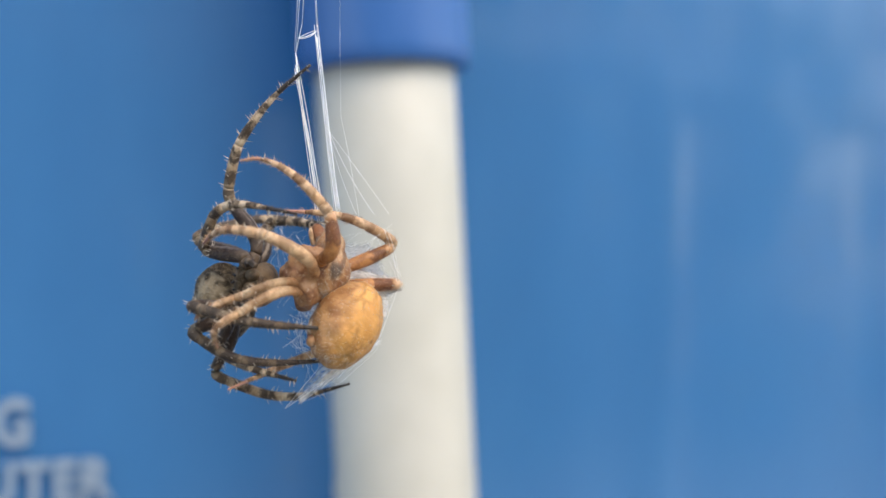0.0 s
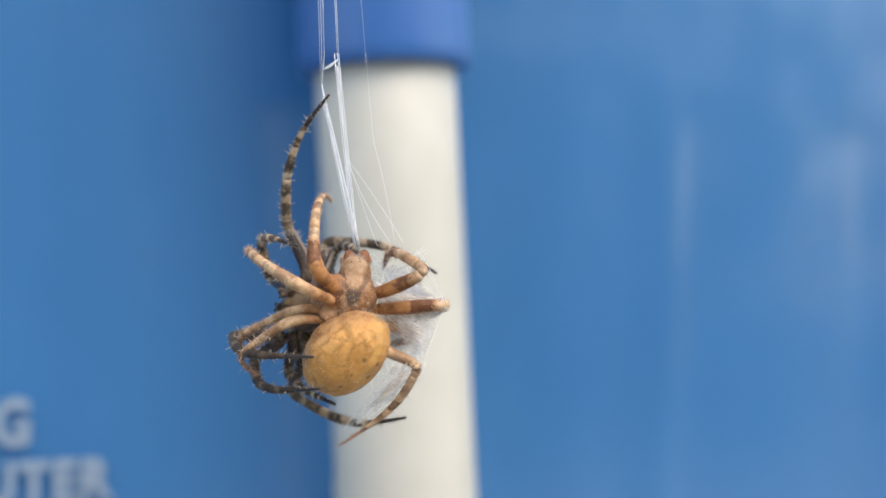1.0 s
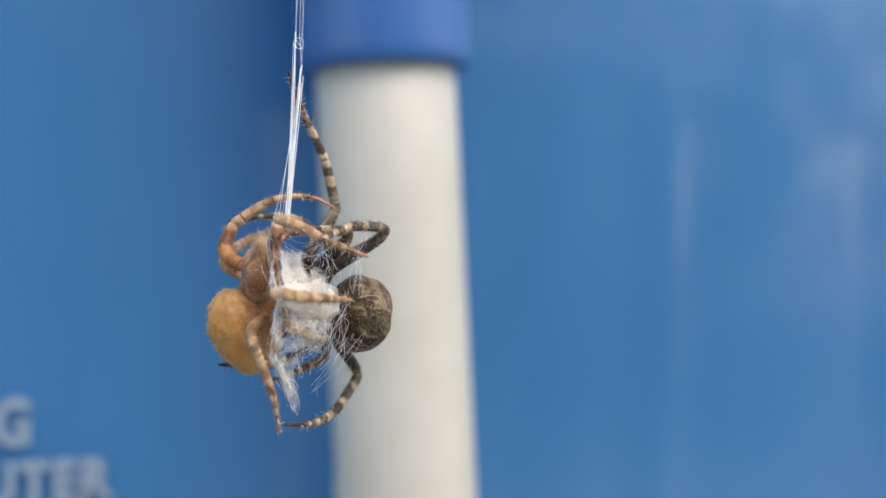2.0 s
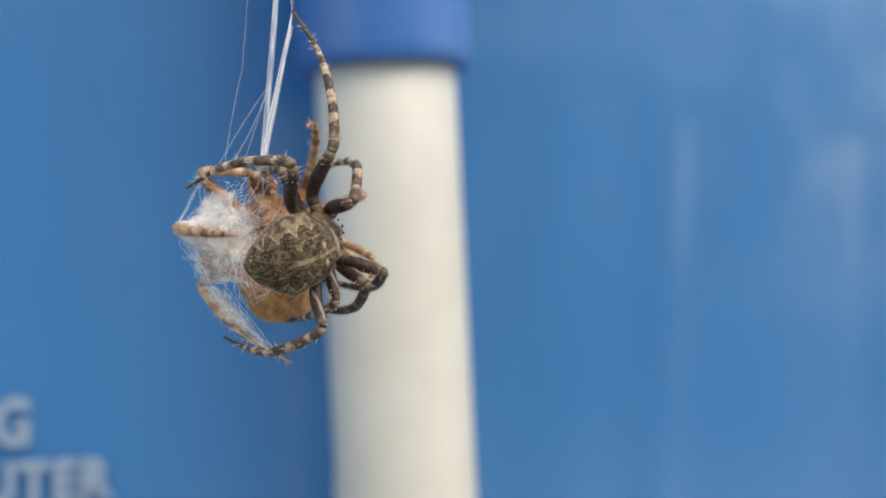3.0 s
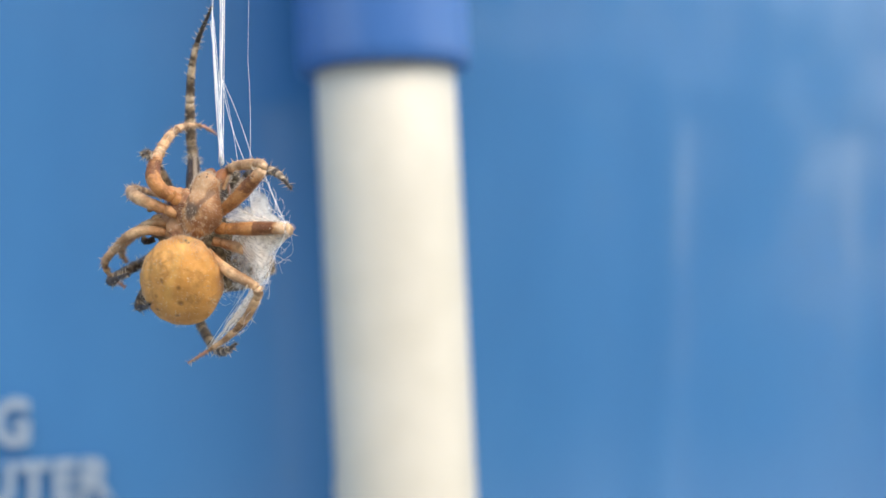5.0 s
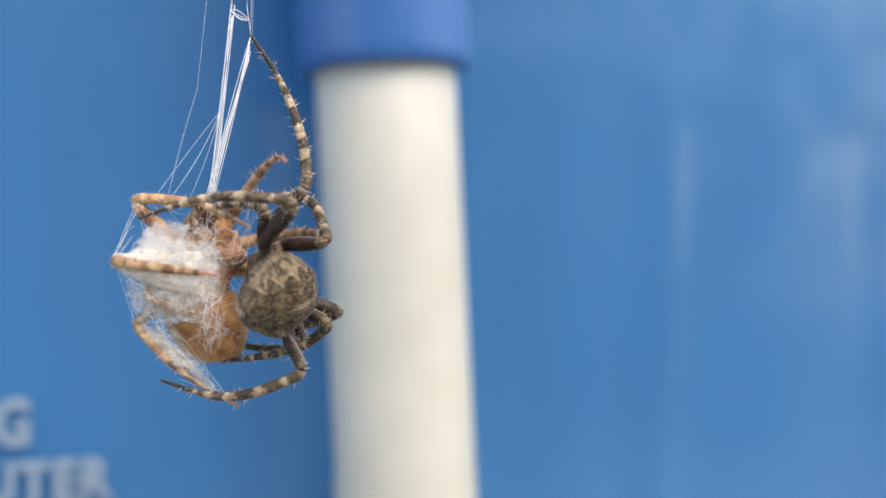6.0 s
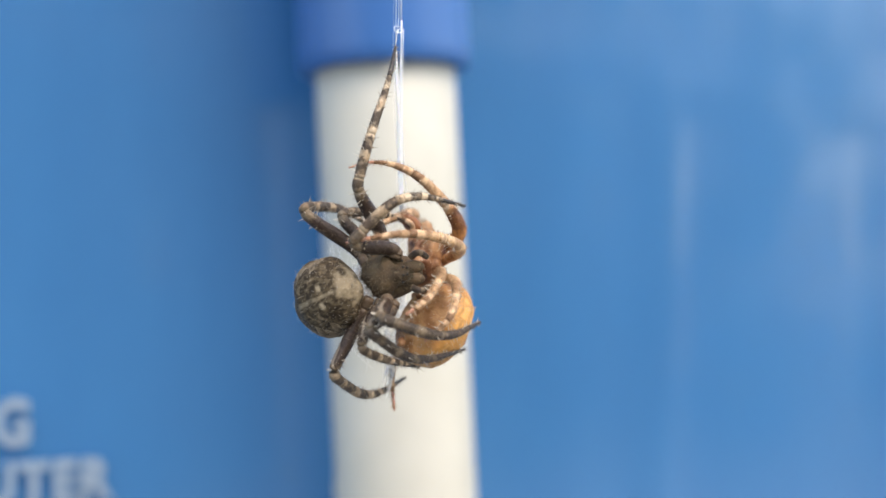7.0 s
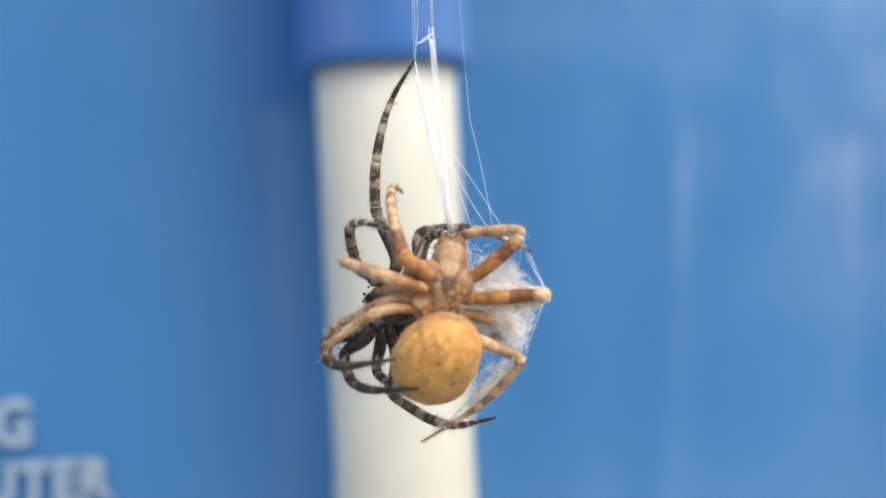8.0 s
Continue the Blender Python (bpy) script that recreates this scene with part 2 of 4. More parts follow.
def m_silk_sheet(name, low, high, start):
    """A thin felt of threads that lets light through, with gaps between them."""
    n = Nodes(name, 0.5)
    uv = n.coord("UV")
    o = n.coord()
    warp = n.math("MULTIPLY", n.noise(o, 420, 3), 1.6)
    x, y = n.axis(uv, 0), n.axis(uv, 1)
    v = n.t.nodes.new("ShaderNodeCombineXYZ")
    n.put(v.inputs[0], n.math("MULTIPLY", x, 2.2))
    n.put(v.inputs[1], n.math("ADD", n.math("MULTIPLY", y, 15), n.math("MULTIPLY", warp, 3.0)))
    n.put(v.inputs[2], warp)
    lay = n.noise(v.outputs[0], 2.4, 4, 0.65, 0.5)
    cloud = n.noise(o, 560, 4, 0.6)
    rim = n.math("MINIMUM", n.math("MINIMUM", x, n.math("SUBTRACT", 1, x)), n.math("MINIMUM", y, n.math("SUBTRACT", 1, y)))
    rim = n.step(n.math("ADD", rim, n.math("MULTIPLY", n.math("SUBTRACT", cloud, 0.5), 0.5)), 0.0, 0.2)
    body = n.math("ADD", n.math("MULTIPLY", lay, 0.85), n.math("MULTIPLY", cloud, 0.3))
    rim = n.math("MULTIPLY", rim, n.step(n.noise(o, 330, 3), 0.36, 0.58, 0.3, 1.0))
    cover = n.math("MULTIPLY", n.step(body, start, start + 0.26, low, high), rim)
    nodes, link = n.t.nodes, n.t.links.new
    face, back, both = nodes.new("ShaderNodeBsdfDiffuse"), nodes.new("ShaderNodeBsdfTranslucent"), nodes.new("ShaderNodeMixShader")
    clear, out = nodes.new("ShaderNodeBsdfTransparent"), nodes.new("ShaderNodeMixShader")
    face.inputs[0].default_value = back.inputs[0].default_value = (0.93, 0.89, 0.82, 1)
    both.inputs[0].default_value = 0.5
    link(face.outputs[0], both.inputs[1])
    link(back.outputs[0], both.inputs[2])
    link(cover, out.inputs[0])
    link(clear.outputs[0], out.inputs[1])
    link(both.outputs[0], out.inputs[2])
    link(out.outputs[0], nodes["Material Output"].inputs[0])
    return n.mat


PANEL, PVC, COLLAR, LETTER, GROUND = m_panel(), m_pvc(), m_collar(), m_letter(), m_ground()
DARK_PLASTER = m_plaster("dark_plaster", (0.10, 0.10, 0.104), (0.15, 0.148, 0.145))
OCHRE, FOLIUM = m_orange_abdomen(), m_grey_abdomen()
TAN_SHELL = m_carapace()
RUST_SHELL = m_shell("rust_underside", (0.27, 0.105, 0.04), (0.14, 0.05, 0.02), (0.38, 0.22, 0.12))
TAN_UNDER = m_shell("tan_underside", (0.42, 0.22, 0.105), (0.17, 0.065, 0.028), (0.58, 0.42, 0.28))
GREY_SHELL = m_shell("grey_carapace", (0.150, 0.098, 0.052), (0.060, 0.037, 0.019), (0.28, 0.20, 0.115), 0.65)
TAN_LIMB = m_limb("tan_limb", ((0, (0.50, 0.26, 0.12)), (1.25, (0.68, 0.45, 0.26)), (1.95, (0.70, 0.50, 0.32)), (2.7, (0.65, 0.42, 0.24)), (3.4, (0.69, 0.46, 0.28)), (5.0, (0.55, 0.28, 0.19))), (0.13, 0.062, 0.028),
                  ((1.6, 1.9, 0.55), (2.1, 2.5, 0.5), (3.3, 3.55, 0.5), (3.75, 4.05, 0.9), (4.25, 4.5, 0.7), (4.75, 5.1, 0.9)))
RUST_LIMB = m_limb("rust_limb", ((0, (0.47, 0.21, 0.075)), (1.45, (0.52, 0.25, 0.10)), (1.93, (0.74, 0.54, 0.36)), (2.7, (0.60, 0.36, 0.18)), (4.5, (0.56, 0.28, 0.16))), (0.085, 0.026, 0.010),
                   ((1.08, 1.25, 0.35), (1.52, 1.86, 0.85), (2.2, 2.5, 0.55), (3.25, 3.45, 0.6), (3.72, 3.98, 0.85), (4.3, 4.45, 0.55), (4.85, 5.1, 0.65)), 0.42)
DARK_LIMB = m_limb("dark_limb", ((0, (0.15, 0.105, 0.068)), (1.0, (0.095, 0.066, 0.046)), (1.92, (0.24, 0.185, 0.12))), (0.024, 0.013, 0.009),
                   ((1.15, 1.9, 0.9),), 0.4, 0.05, (0.25, 0.20, 0.15))
BAND_LIMB = m_limb("banded_limb", ((0, (0.26, 0.20, 0.135)), (3.0, (0.48, 0.37, 0.25)), (4.0, (0.68, 0.54, 0.38))), (0.028, 0.018, 0.012),
                   ((2.3, 2.85, 0.75), (3.08, 3.42, 0.9), (3.58, 3.9, 0.95), (4.12, 4.42, 0.95), (4.56, 4.80, 0.95), (4.86, 5.2, 0.9)), 0.55, 0.1)
SOOT_LIMB = m_limb("sooty_limb", ((0, (0.13, 0.10, 0.07)), (3.0, (0.20, 0.15, 0.10)), (4.0, (0.16, 0.115, 0.075))), (0.026, 0.017, 0.012),
                   ((2.3, 2.85, 0.8), (3.08, 3.45, 0.9), (3.58, 3.95, 0.95), (4.08, 4.45, 0.95), (4.55, 5.2, 0.95)), 0.55, 0.1)
TIP_DARK, TIP_TAN = m_plain("dark_tarsus", (0.030, 0.022, 0.017)), m_plain("pink_tan_tarsus", (0.55, 0.27, 0.18), 0.4, 0.2)
EYE_BLACK = m_plain("eye_black", (0.01, 0.008, 0.008), 0.08)
BRISTLE_PALE, BRISTLE_DARK = m_plain("pale_bristle", (0.55, 0.48, 0.38), 0.4), m_plain("dull_bristle", (0.2, 0.155, 0.1), 0.5)
BRISTLE_TAN = m_plain("tan_bristle", (0.46, 0.27, 0.14), 0.45)
SILK = m_plain("silk_strand", (0.96, 0.95, 0.93), 0.35, 0.3, 0.9)
FELT, GAUZE = m_silk_sheet("silk_felt", 0.48, 1.0, 0.34), m_silk_sheet("silk_gauze", 0.22, 0.9, 0.40)


# ---- mesh helpers ----
def part(name, data, material, parent, label="", smooth=True):
    """Links a bmesh or (verts, faces, uvs) as one mesh object under a thing or a part."""
    me = bpy.data.meshes.new(name)
    if isinstance(data, bmesh.types.BMesh):
        data.to_mesh(me)
        data.free()
    else:
        verts, faces, uvs = data
        me.from_pydata([tuple(v) for v in verts], [], faces)
        if uvs is not None:
            layer = me.uv_layers.new(name="UVMap")
            idx = [i for f in faces for i in f]
            layer.data.foreach_set("uv", np.asarray(uvs, float)[idx].ravel())
    if smooth:
        me.polygons.foreach_set("use_smooth", [True] * len(me.polygons))
    me.materials.append(material)
    ob = new(name, me)
    ob.parent = parent
    if label:
        tagged(ob, label)
    return ob


def rounded(points, n=3):
    p = [np.asarray(q, float) for q in points]
    for _ in range(n):
        q = [p[0]]
        for a, b in zip(p[:-1], p[1:]):
            q += [0.75 * a + 0.25 * b, 0.25 * a + 0.75 * b]
        p = q + [p[-1]]
    return np.array(p)


def resample(p, n):
    s = np.concatenate([[0], np.cumsum(np.linalg.norm(np.diff(p, axis=0), axis=1))])
    t = np.linspace(0, s[-1], n)
    return np.stack([np.interp(t, s, p[:, i]) for i in range(3)], 1), s[-1]


def rings(p):
    """Two side vectors at each point of a path."""
    d = np.gradient(p, axis=0)
    d /= np.linalg.norm(d, axis=1)[:, None] + 1e-12
    side = np.cross(d[0], (0.31, 0.77, 0.55))
    sides = []
    for t in d:
        side = side - t * side.dot(t)
        side /= np.linalg.norm(side) + 1e-12
        sides.append(side.copy())
    sides = np.array(sides)
    return d, sides, np.cross(d, sides)


def tube(p, radii, seg=10, start=0.0, span=None, top=None):
    """A closed tube along p (millimetres) with a radius at each point; U is the length in millimetres, or runs over span; V goes round from top."""
    d, a, b = rings(p)
    if top is not None:
        t = np.asarray(top, float) - d * (d @ np.asarray(top, float))[:, None]
        t /= np.linalg.norm(t, axis=1)[:, None] + 1e-9
        a, b = t, np.cross(d, t)
    n = len(p)
    ang = np.arange(seg) * 2 * np.pi / seg
    r = np.asarray(radii, float)[:, None, None]
    v = p[:, None] + r * (np.cos(ang)[None, :, None] * a[:, None] + np.sin(ang)[None, :, None] * b[:, None])
    s = start + np.concatenate([[0], np.cumsum(np.linalg.norm(np.diff(p, axis=0), axis=1))])
    if span is not None:
        s = start + span * (s - start) / (s[-1] - start)
    uv = np.stack([np.repeat(s, seg), np.tile(ang / 6.2832, n)], 1)
    faces = [(i * seg + j, i * seg + (j + 1) % seg, (i + 1) * seg + (j + 1) % seg, (i + 1) * seg + j) for i in range(n - 1) for j in range(seg)]
    faces += [tuple(range(seg))[::-1], tuple((n - 1) * seg + j for j in range(seg))]
    return v.reshape(-1, 3) * MM, faces, uv


def join(pieces):
    v, f, u, k = [], [], [], 0
    for verts, faces, uvs in pieces:
        v.append(verts)
        u.append(uvs)
        f += [tuple(i + k for i in q) for q in faces]
        k += len(verts)
    return np.concatenate(v), f, np.concatenate(u)


def spike(p, way, length, r):
    """One bristle: a three-sided needle, millimetres."""
    way = np.asarray(way, float)
    way /= np.linalg.norm(way) + 1e-9
    a = np.cross(way, (0.37, 0.21, 0.9))
    a /= np.linalg.norm(a) + 1e-9
    b = np.cross(way, a)
    base = [p + r * (math.cos(q) * a + math.sin(q) * b) for q in (0, 2.094, 4.189)]
    v = np.array(base + [p + way * length]) * MM
    return v, [(0, 1, 3), (1, 2, 3), (2, 0, 3)], np.zeros((4, 2))


def bristles(p, radii, rng, count, long, r, lean=0.7):
    d, a, b = rings(p)
    out = []
    for _ in range(count):
        i = rng.integers(1, len(p) - 1)
        q = rng.random() * 6.2832
        w = math.cos(q) * a[i] + math.sin(q) * b[i]
        out.append(spike(p[i] + w * radii[i] * 0.9, w + d[i] * lean * (0.5 + rng.random()), long * (0.55 + 0.75 * rng.random()), r))
    return out


def swell(n, r0, r1, pinch=0.93):
    """Radii of one limb segment: narrower at both joints."""
    u = np.linspace(0, 1, n)
    body = np.clip(np.sin(np.pi * np.clip(u, 0.0, 1.0)), 0, 1) ** 0.45
    r = (r0 + (r1 - r0) * u) * (pinch + (1 - pinch) * body)
    r[0] *= 0.95
    r[-1] *= 0.95
    return r


def limb(thing, joints, knee, ankle, radii, skins, rng, label="", spines=38, hairs=600, pale=(0.1, -0.3, 1.0)):
    """A leg from its base over its knee and ankle to its tip, in millimetres of its thing's space: femur with patella, tibia, metatarsus, tarsus."""
    raw = rounded(joints, 3)
    path, length = resample(raw, 121)
    at = lambda k: int(np.argmin(np.linalg.norm(path - np.asarray(joints[k], float), axis=1)))
    k, t, e = at(knee), at(ankle), 120
    pat = int(k + (t - k) * 0.24)
    met = int(t + (e - t) * 0.62)
    cox = max(2, int(k * 0.16))
    cuts = [("trochanter", 0, cox), ("femur", cox, k), ("patella", k, pat), ("tibia", pat, t), ("metatarsus", t, met), ("tarsus", met, e)]
    base, beyond, far = None, [], []
    rr = np.interp(np.arange(121), [0, cox, (cox + k) / 2, k, pat, t, met, e], [radii[0] * 0.9, radii[0] * 0.85, radii[0], radii[1], radii[1] * 0.95, radii[2], radii[3], radii[3] * 0.45])
    for number, (name, i, j) in enumerate(cuts):
        if j - i < 2:
            continue
        sub, _ = resample(path[i:j + 1], max(6, (j - i) // 2 + 2))
        r = swell(len(sub), 1, 1) * np.interp(np.linspace(i, j, len(sub)), np.arange(121), rr)
        skin = skins[{"trochanter": 0, "femur": 0, "patella": 1, "tibia": 1, "metatarsus": 1, "tarsus": 2}[name]]
        geo = tube(sub, r, 12, number, 1.0, pale)
        if base is None:
            base = part("leg", geo, skin, thing, label)
        else:
            piece = part(name, geo, skin, base)
            if i >= k:
                beyond.append(piece)
            if i >= t:
                far.append(piece)
    for i, j in ((cox, k), (k, t), (t, e)):
        share = (j - i) / (e - cox)
        lo = i if i >= k else (cox + 3 * k) // 4
        spine = part("bristles", join(bristles(path[lo:j + 1], rr[lo:j + 1], rng, int(spines * share) + 2, 0.6, 0.055, 0.35)), BRISTLE_PALE, base, smooth=False)
        down = part("bristles", join(bristles(path[i:j + 1], rr[i:j + 1], rng, int(hairs * share) + 4, 0.36, 0.017)), BRISTLE_DARK if skins[0] is DARK_LIMB else BRISTLE_TAN, base, smooth=False)
        for bush in (spine, down):
            tagged(bush, kind="stuff")
            if i >= k:
                beyond.append(bush)
            if i >= t:
                far.append(bush)
    return base, beyond, far, path[0] * MM, path[k] * MM, path[t] * MM


def ovoid(half, lump=0.02, seed=0, taper=None, rings_n=40, seg=56, scale=1.0):
    """An egg-shaped body about its centre: half sizes in millimetres along x, y, z; taper(u) narrows it along y."""
    v, f = [], []
    for i in range(rings_n + 1):
        a = math.pi * i / rings_n
        for j in range(seg):
            b = 2 * math.pi * j / seg
            p = Vector((math.sin(a) * math.cos(b), -math.cos(a), math.sin(a) * math.sin(b)))
            k = taper(p.y) if taper else 1.0
            q = Vector((p.x * half[0] * k, p.y * half[1], p.z * half[2] * k))
            w = 1 + lump * noise.noise(q * 0.55 * scale + Vector((seed, 0, 0))) + lump * 0.4 * noise.noise(q * 1.7 * scale + Vector((0, seed, 0)))
            v.append(np.array(q) * w * MM)
    for i in range(rings_n):
        for j in range(seg):
            f.append((i * seg + j, i * seg + (j + 1) % seg, (i + 1) * seg + (j + 1) % seg, (i + 1) * seg + j))
    uv = np.zeros((len(v), 2))
    return np.array(v), f, uv


def axes(at, along, back):
    """A pose (millimetres) whose y runs along and whose z points as nearly as it can to back."""
    y = Vector(along).normalized()
    z = Vector(back)
    z = (z - y * z.dot(y)).normalized()
    x = y.cross(z)
    m = Matrix((x, y, z)).transposed().to_4x4()
    m.translation = Vector(at) * MM
    return m


def fur(geo, rng, count, long, r, skip=None):
    """Short hairs that stand on a body's mesh (metres)."""
    v, f, _ = geo
    c = v.mean(0)
    out = []
    for _ in range(count):
        i = rng.integers(0, len(v))
        p = v[i] / MM
        w = (v[i] - c) / np.linalg.norm(v[i] - c)
        w = w + 0.45 * rng.normal(size=3)
        out.append(spike(p, w, long * (0.5 + rng.random()), r))
    return join(out)


# ---- the setting ----
def ground():
    bm = bmesh.new()
    bmesh.ops.create_grid(bm, x_segments=8, y_segments=8, size=300)
    ob = part("ground", bm, GROUND, None, smooth=False)
    tagged(ob, "plain grey concrete ground, out of view", "ground", kind="structure")


def added_wall(name, a, b, skin, label):
    """A plain plastered wall, added unseen behind the camera to keep the blue sheet's reflections dark: from a to b on
    the ground, 3.2 m high and 0.2 m thick.
    """
    bm = bmesh.new()
    bmesh.ops.create_cube(bm, size=1.0)
    a, b = Vector(a), Vector(b)
    bmesh.ops.scale(bm, vec=((b - a).length, 0.2, 3.2), verts=bm.verts)
    ob = part(name, bm, skin, None, smooth=False)
    ob.matrix_basis = Matrix.LocRotScale(((a.x + b.x) / 2, (a.y + b.y) / 2, 1.6), Euler((0, 0, math.atan2(b.y - a.y, b.x - a.x))), None)
    tagged(ob, label, "wall", kind="structure")


PANEL_FOOT = Vector((-0.0174, 0.2292, 0.0))
PANEL_ALONG = Vector((0.947, 0.32, 0.0)).normalized()


def panel_relief(u, h):
    """Shallow vertical waves below a seam, in metres out of the sheet."""
    u, h = u / 0.965, h / 0.965
    seam = 0.0385 - 0.07 * max(0.0, u - 0.02)
    low = 1 / (1 + math.exp((h - seam + 0.004) / 0.003))
    z = 0.0001 * math.exp(-((h - seam) / 0.006) ** 2) * (1 if u > 0 else 0)
    for c, w, a in ((0.0690, 0.0055, 0.00038), (0.0985, 0.009, 0.00011), (0.12, 0.005, -0.00006), (0.045, 0.009, 0.0003), (-0.04, 0.01, 0.0003)):
        z += a * low * math.exp(-((u - c - 0.02 * h) / w) ** 2)
    return z + 0.0006 * noise.noise(Vector((u * 12, h * 9, 0.3)))


def panel():
    us = np.concatenate([[-1.6, -0.9, -0.5, -0.28], np.linspace(-0.2, 0.3, 260), [0.38, 0.46]])
    hs = np.concatenate([[-1.19, -0.7, -0.35, -0.2], np.linspace(-0.12, 0.12, 110), [0.2, 0.5, 0.95]])
    v, f = [], []
    for h in hs:
        for u in us:
            v.append((u, -panel_relief(u, h), h))
    n = len(us)
    for i in range(len(hs) - 1):
        for j in range(n - 1):
            f.append((i * n + j, i * n + j + 1, (i + 1) * n + j + 1, (i + 1) * n + j))
    ob = part("wall_panel", (v, f, None), PANEL, None)
    ob.matrix_basis = Matrix.LocRotScale(PANEL_FOOT + Vector((0, 0, 1.2)), Euler((0, 0, math.atan2(PANEL_ALONG.y, PANEL_ALONG.x))), None)
    so = ob.modifiers.new("thickness", "SOLIDIFY")
    so.thickness, so.offset = 0.006, -1
    tagged(ob, "glossy blue sheet wall with faint waves and white lettering", "wall", kind="structure")
    for word, u, h, size, narrow in (("G", -0.0569, -0.0334, 0.0109, 0.76), ("UTER", -0.0440, -0.0434, 0.00955, 0.86)):
        cu = bpy.data.curves.new("lettering", "FONT")
        cu.body, cu.size, cu.extrude, cu.offset, cu.align_x, cu.space_character = word, size, 0.0002, 0.0004, "RIGHT", 1.12
        tx = new("lettering", cu)
        tx.parent = ob
        cu.materials.append(LETTER)
        tx.matrix_basis = pose(u, -0.0016, h, 90, 0, 0) @ Matrix.Diagonal((narrow, 1, 1, 1))
        tagged(tx, "white printed capital letters")
    return ob


POLE_LOW = Vector((-0.00620, 0.207, 1.1578))
POLE_HIGH = Vector((-0.00985, 0.207, 1.2299))


def lathe(rows, seg=64):
    """A body of revolution about z: rows of (radius, height) in metres."""
    v = [(r * math.cos(2 * math.pi * j / seg), r * math.sin(2 * math.pi * j / seg), z) for r, z in rows for j in range(seg)]
    f = [(i * seg + j, i * seg + (j + 1) % seg, (i + 1) * seg + (j + 1) % seg, (i + 1) * seg + j) for i in range(len(rows) - 1) for j in range(seg)]
    return np.array(v), f, None


def pole():
    way = (POLE_HIGH - POLE_LOW).normalized()
    q = way.to_track_quat("Z", "Y")
    root = new("pole")
    root.matrix_basis = Matrix.LocRotScale(POLE_LOW, q, None)
    tagged(root, "white plastic pipe with a blue plastic sleeve on top", "pipe")
    low = -POLE_LOW.z / way.z
    r = 0.0119
    part("pipe", lathe([(0.0, low), (r, low), (r, -0.3), (r, 0.0), (r, 0.05), (r, 0.09), (0.0100, 0.0905), (0.0100, 0.06)]), PVC, root)
    e, rc = 0.0724, 0.0145
    part("sleeve", lathe([(0.0119, e), (rc - 0.0004, e), (rc, e + 0.0005), (rc + 0.0001, e + 0.003), (rc - 0.0001, e + 0.02), (rc, e + 0.06), (rc - 0.001, e + 0.062), (0.0, e + 0.062)]), COLLAR, root)
    bm = bmesh.new()
    bmesh.ops.create_cube(bm, size=1.0)
    bmesh.ops.scale(bm, vec=(0.0021, 0.0005, 0.0030), verts=bm.verts)
    bmesh.ops.bevel(bm, geom=bm.edges[:], offset=0.0002, segments=2, affect="EDGES")
    mark = part("moulded_mark", bm, PVC, root)
    mark.matrix_basis = pose(0.0002, -0.0119, 0.002)
    return root


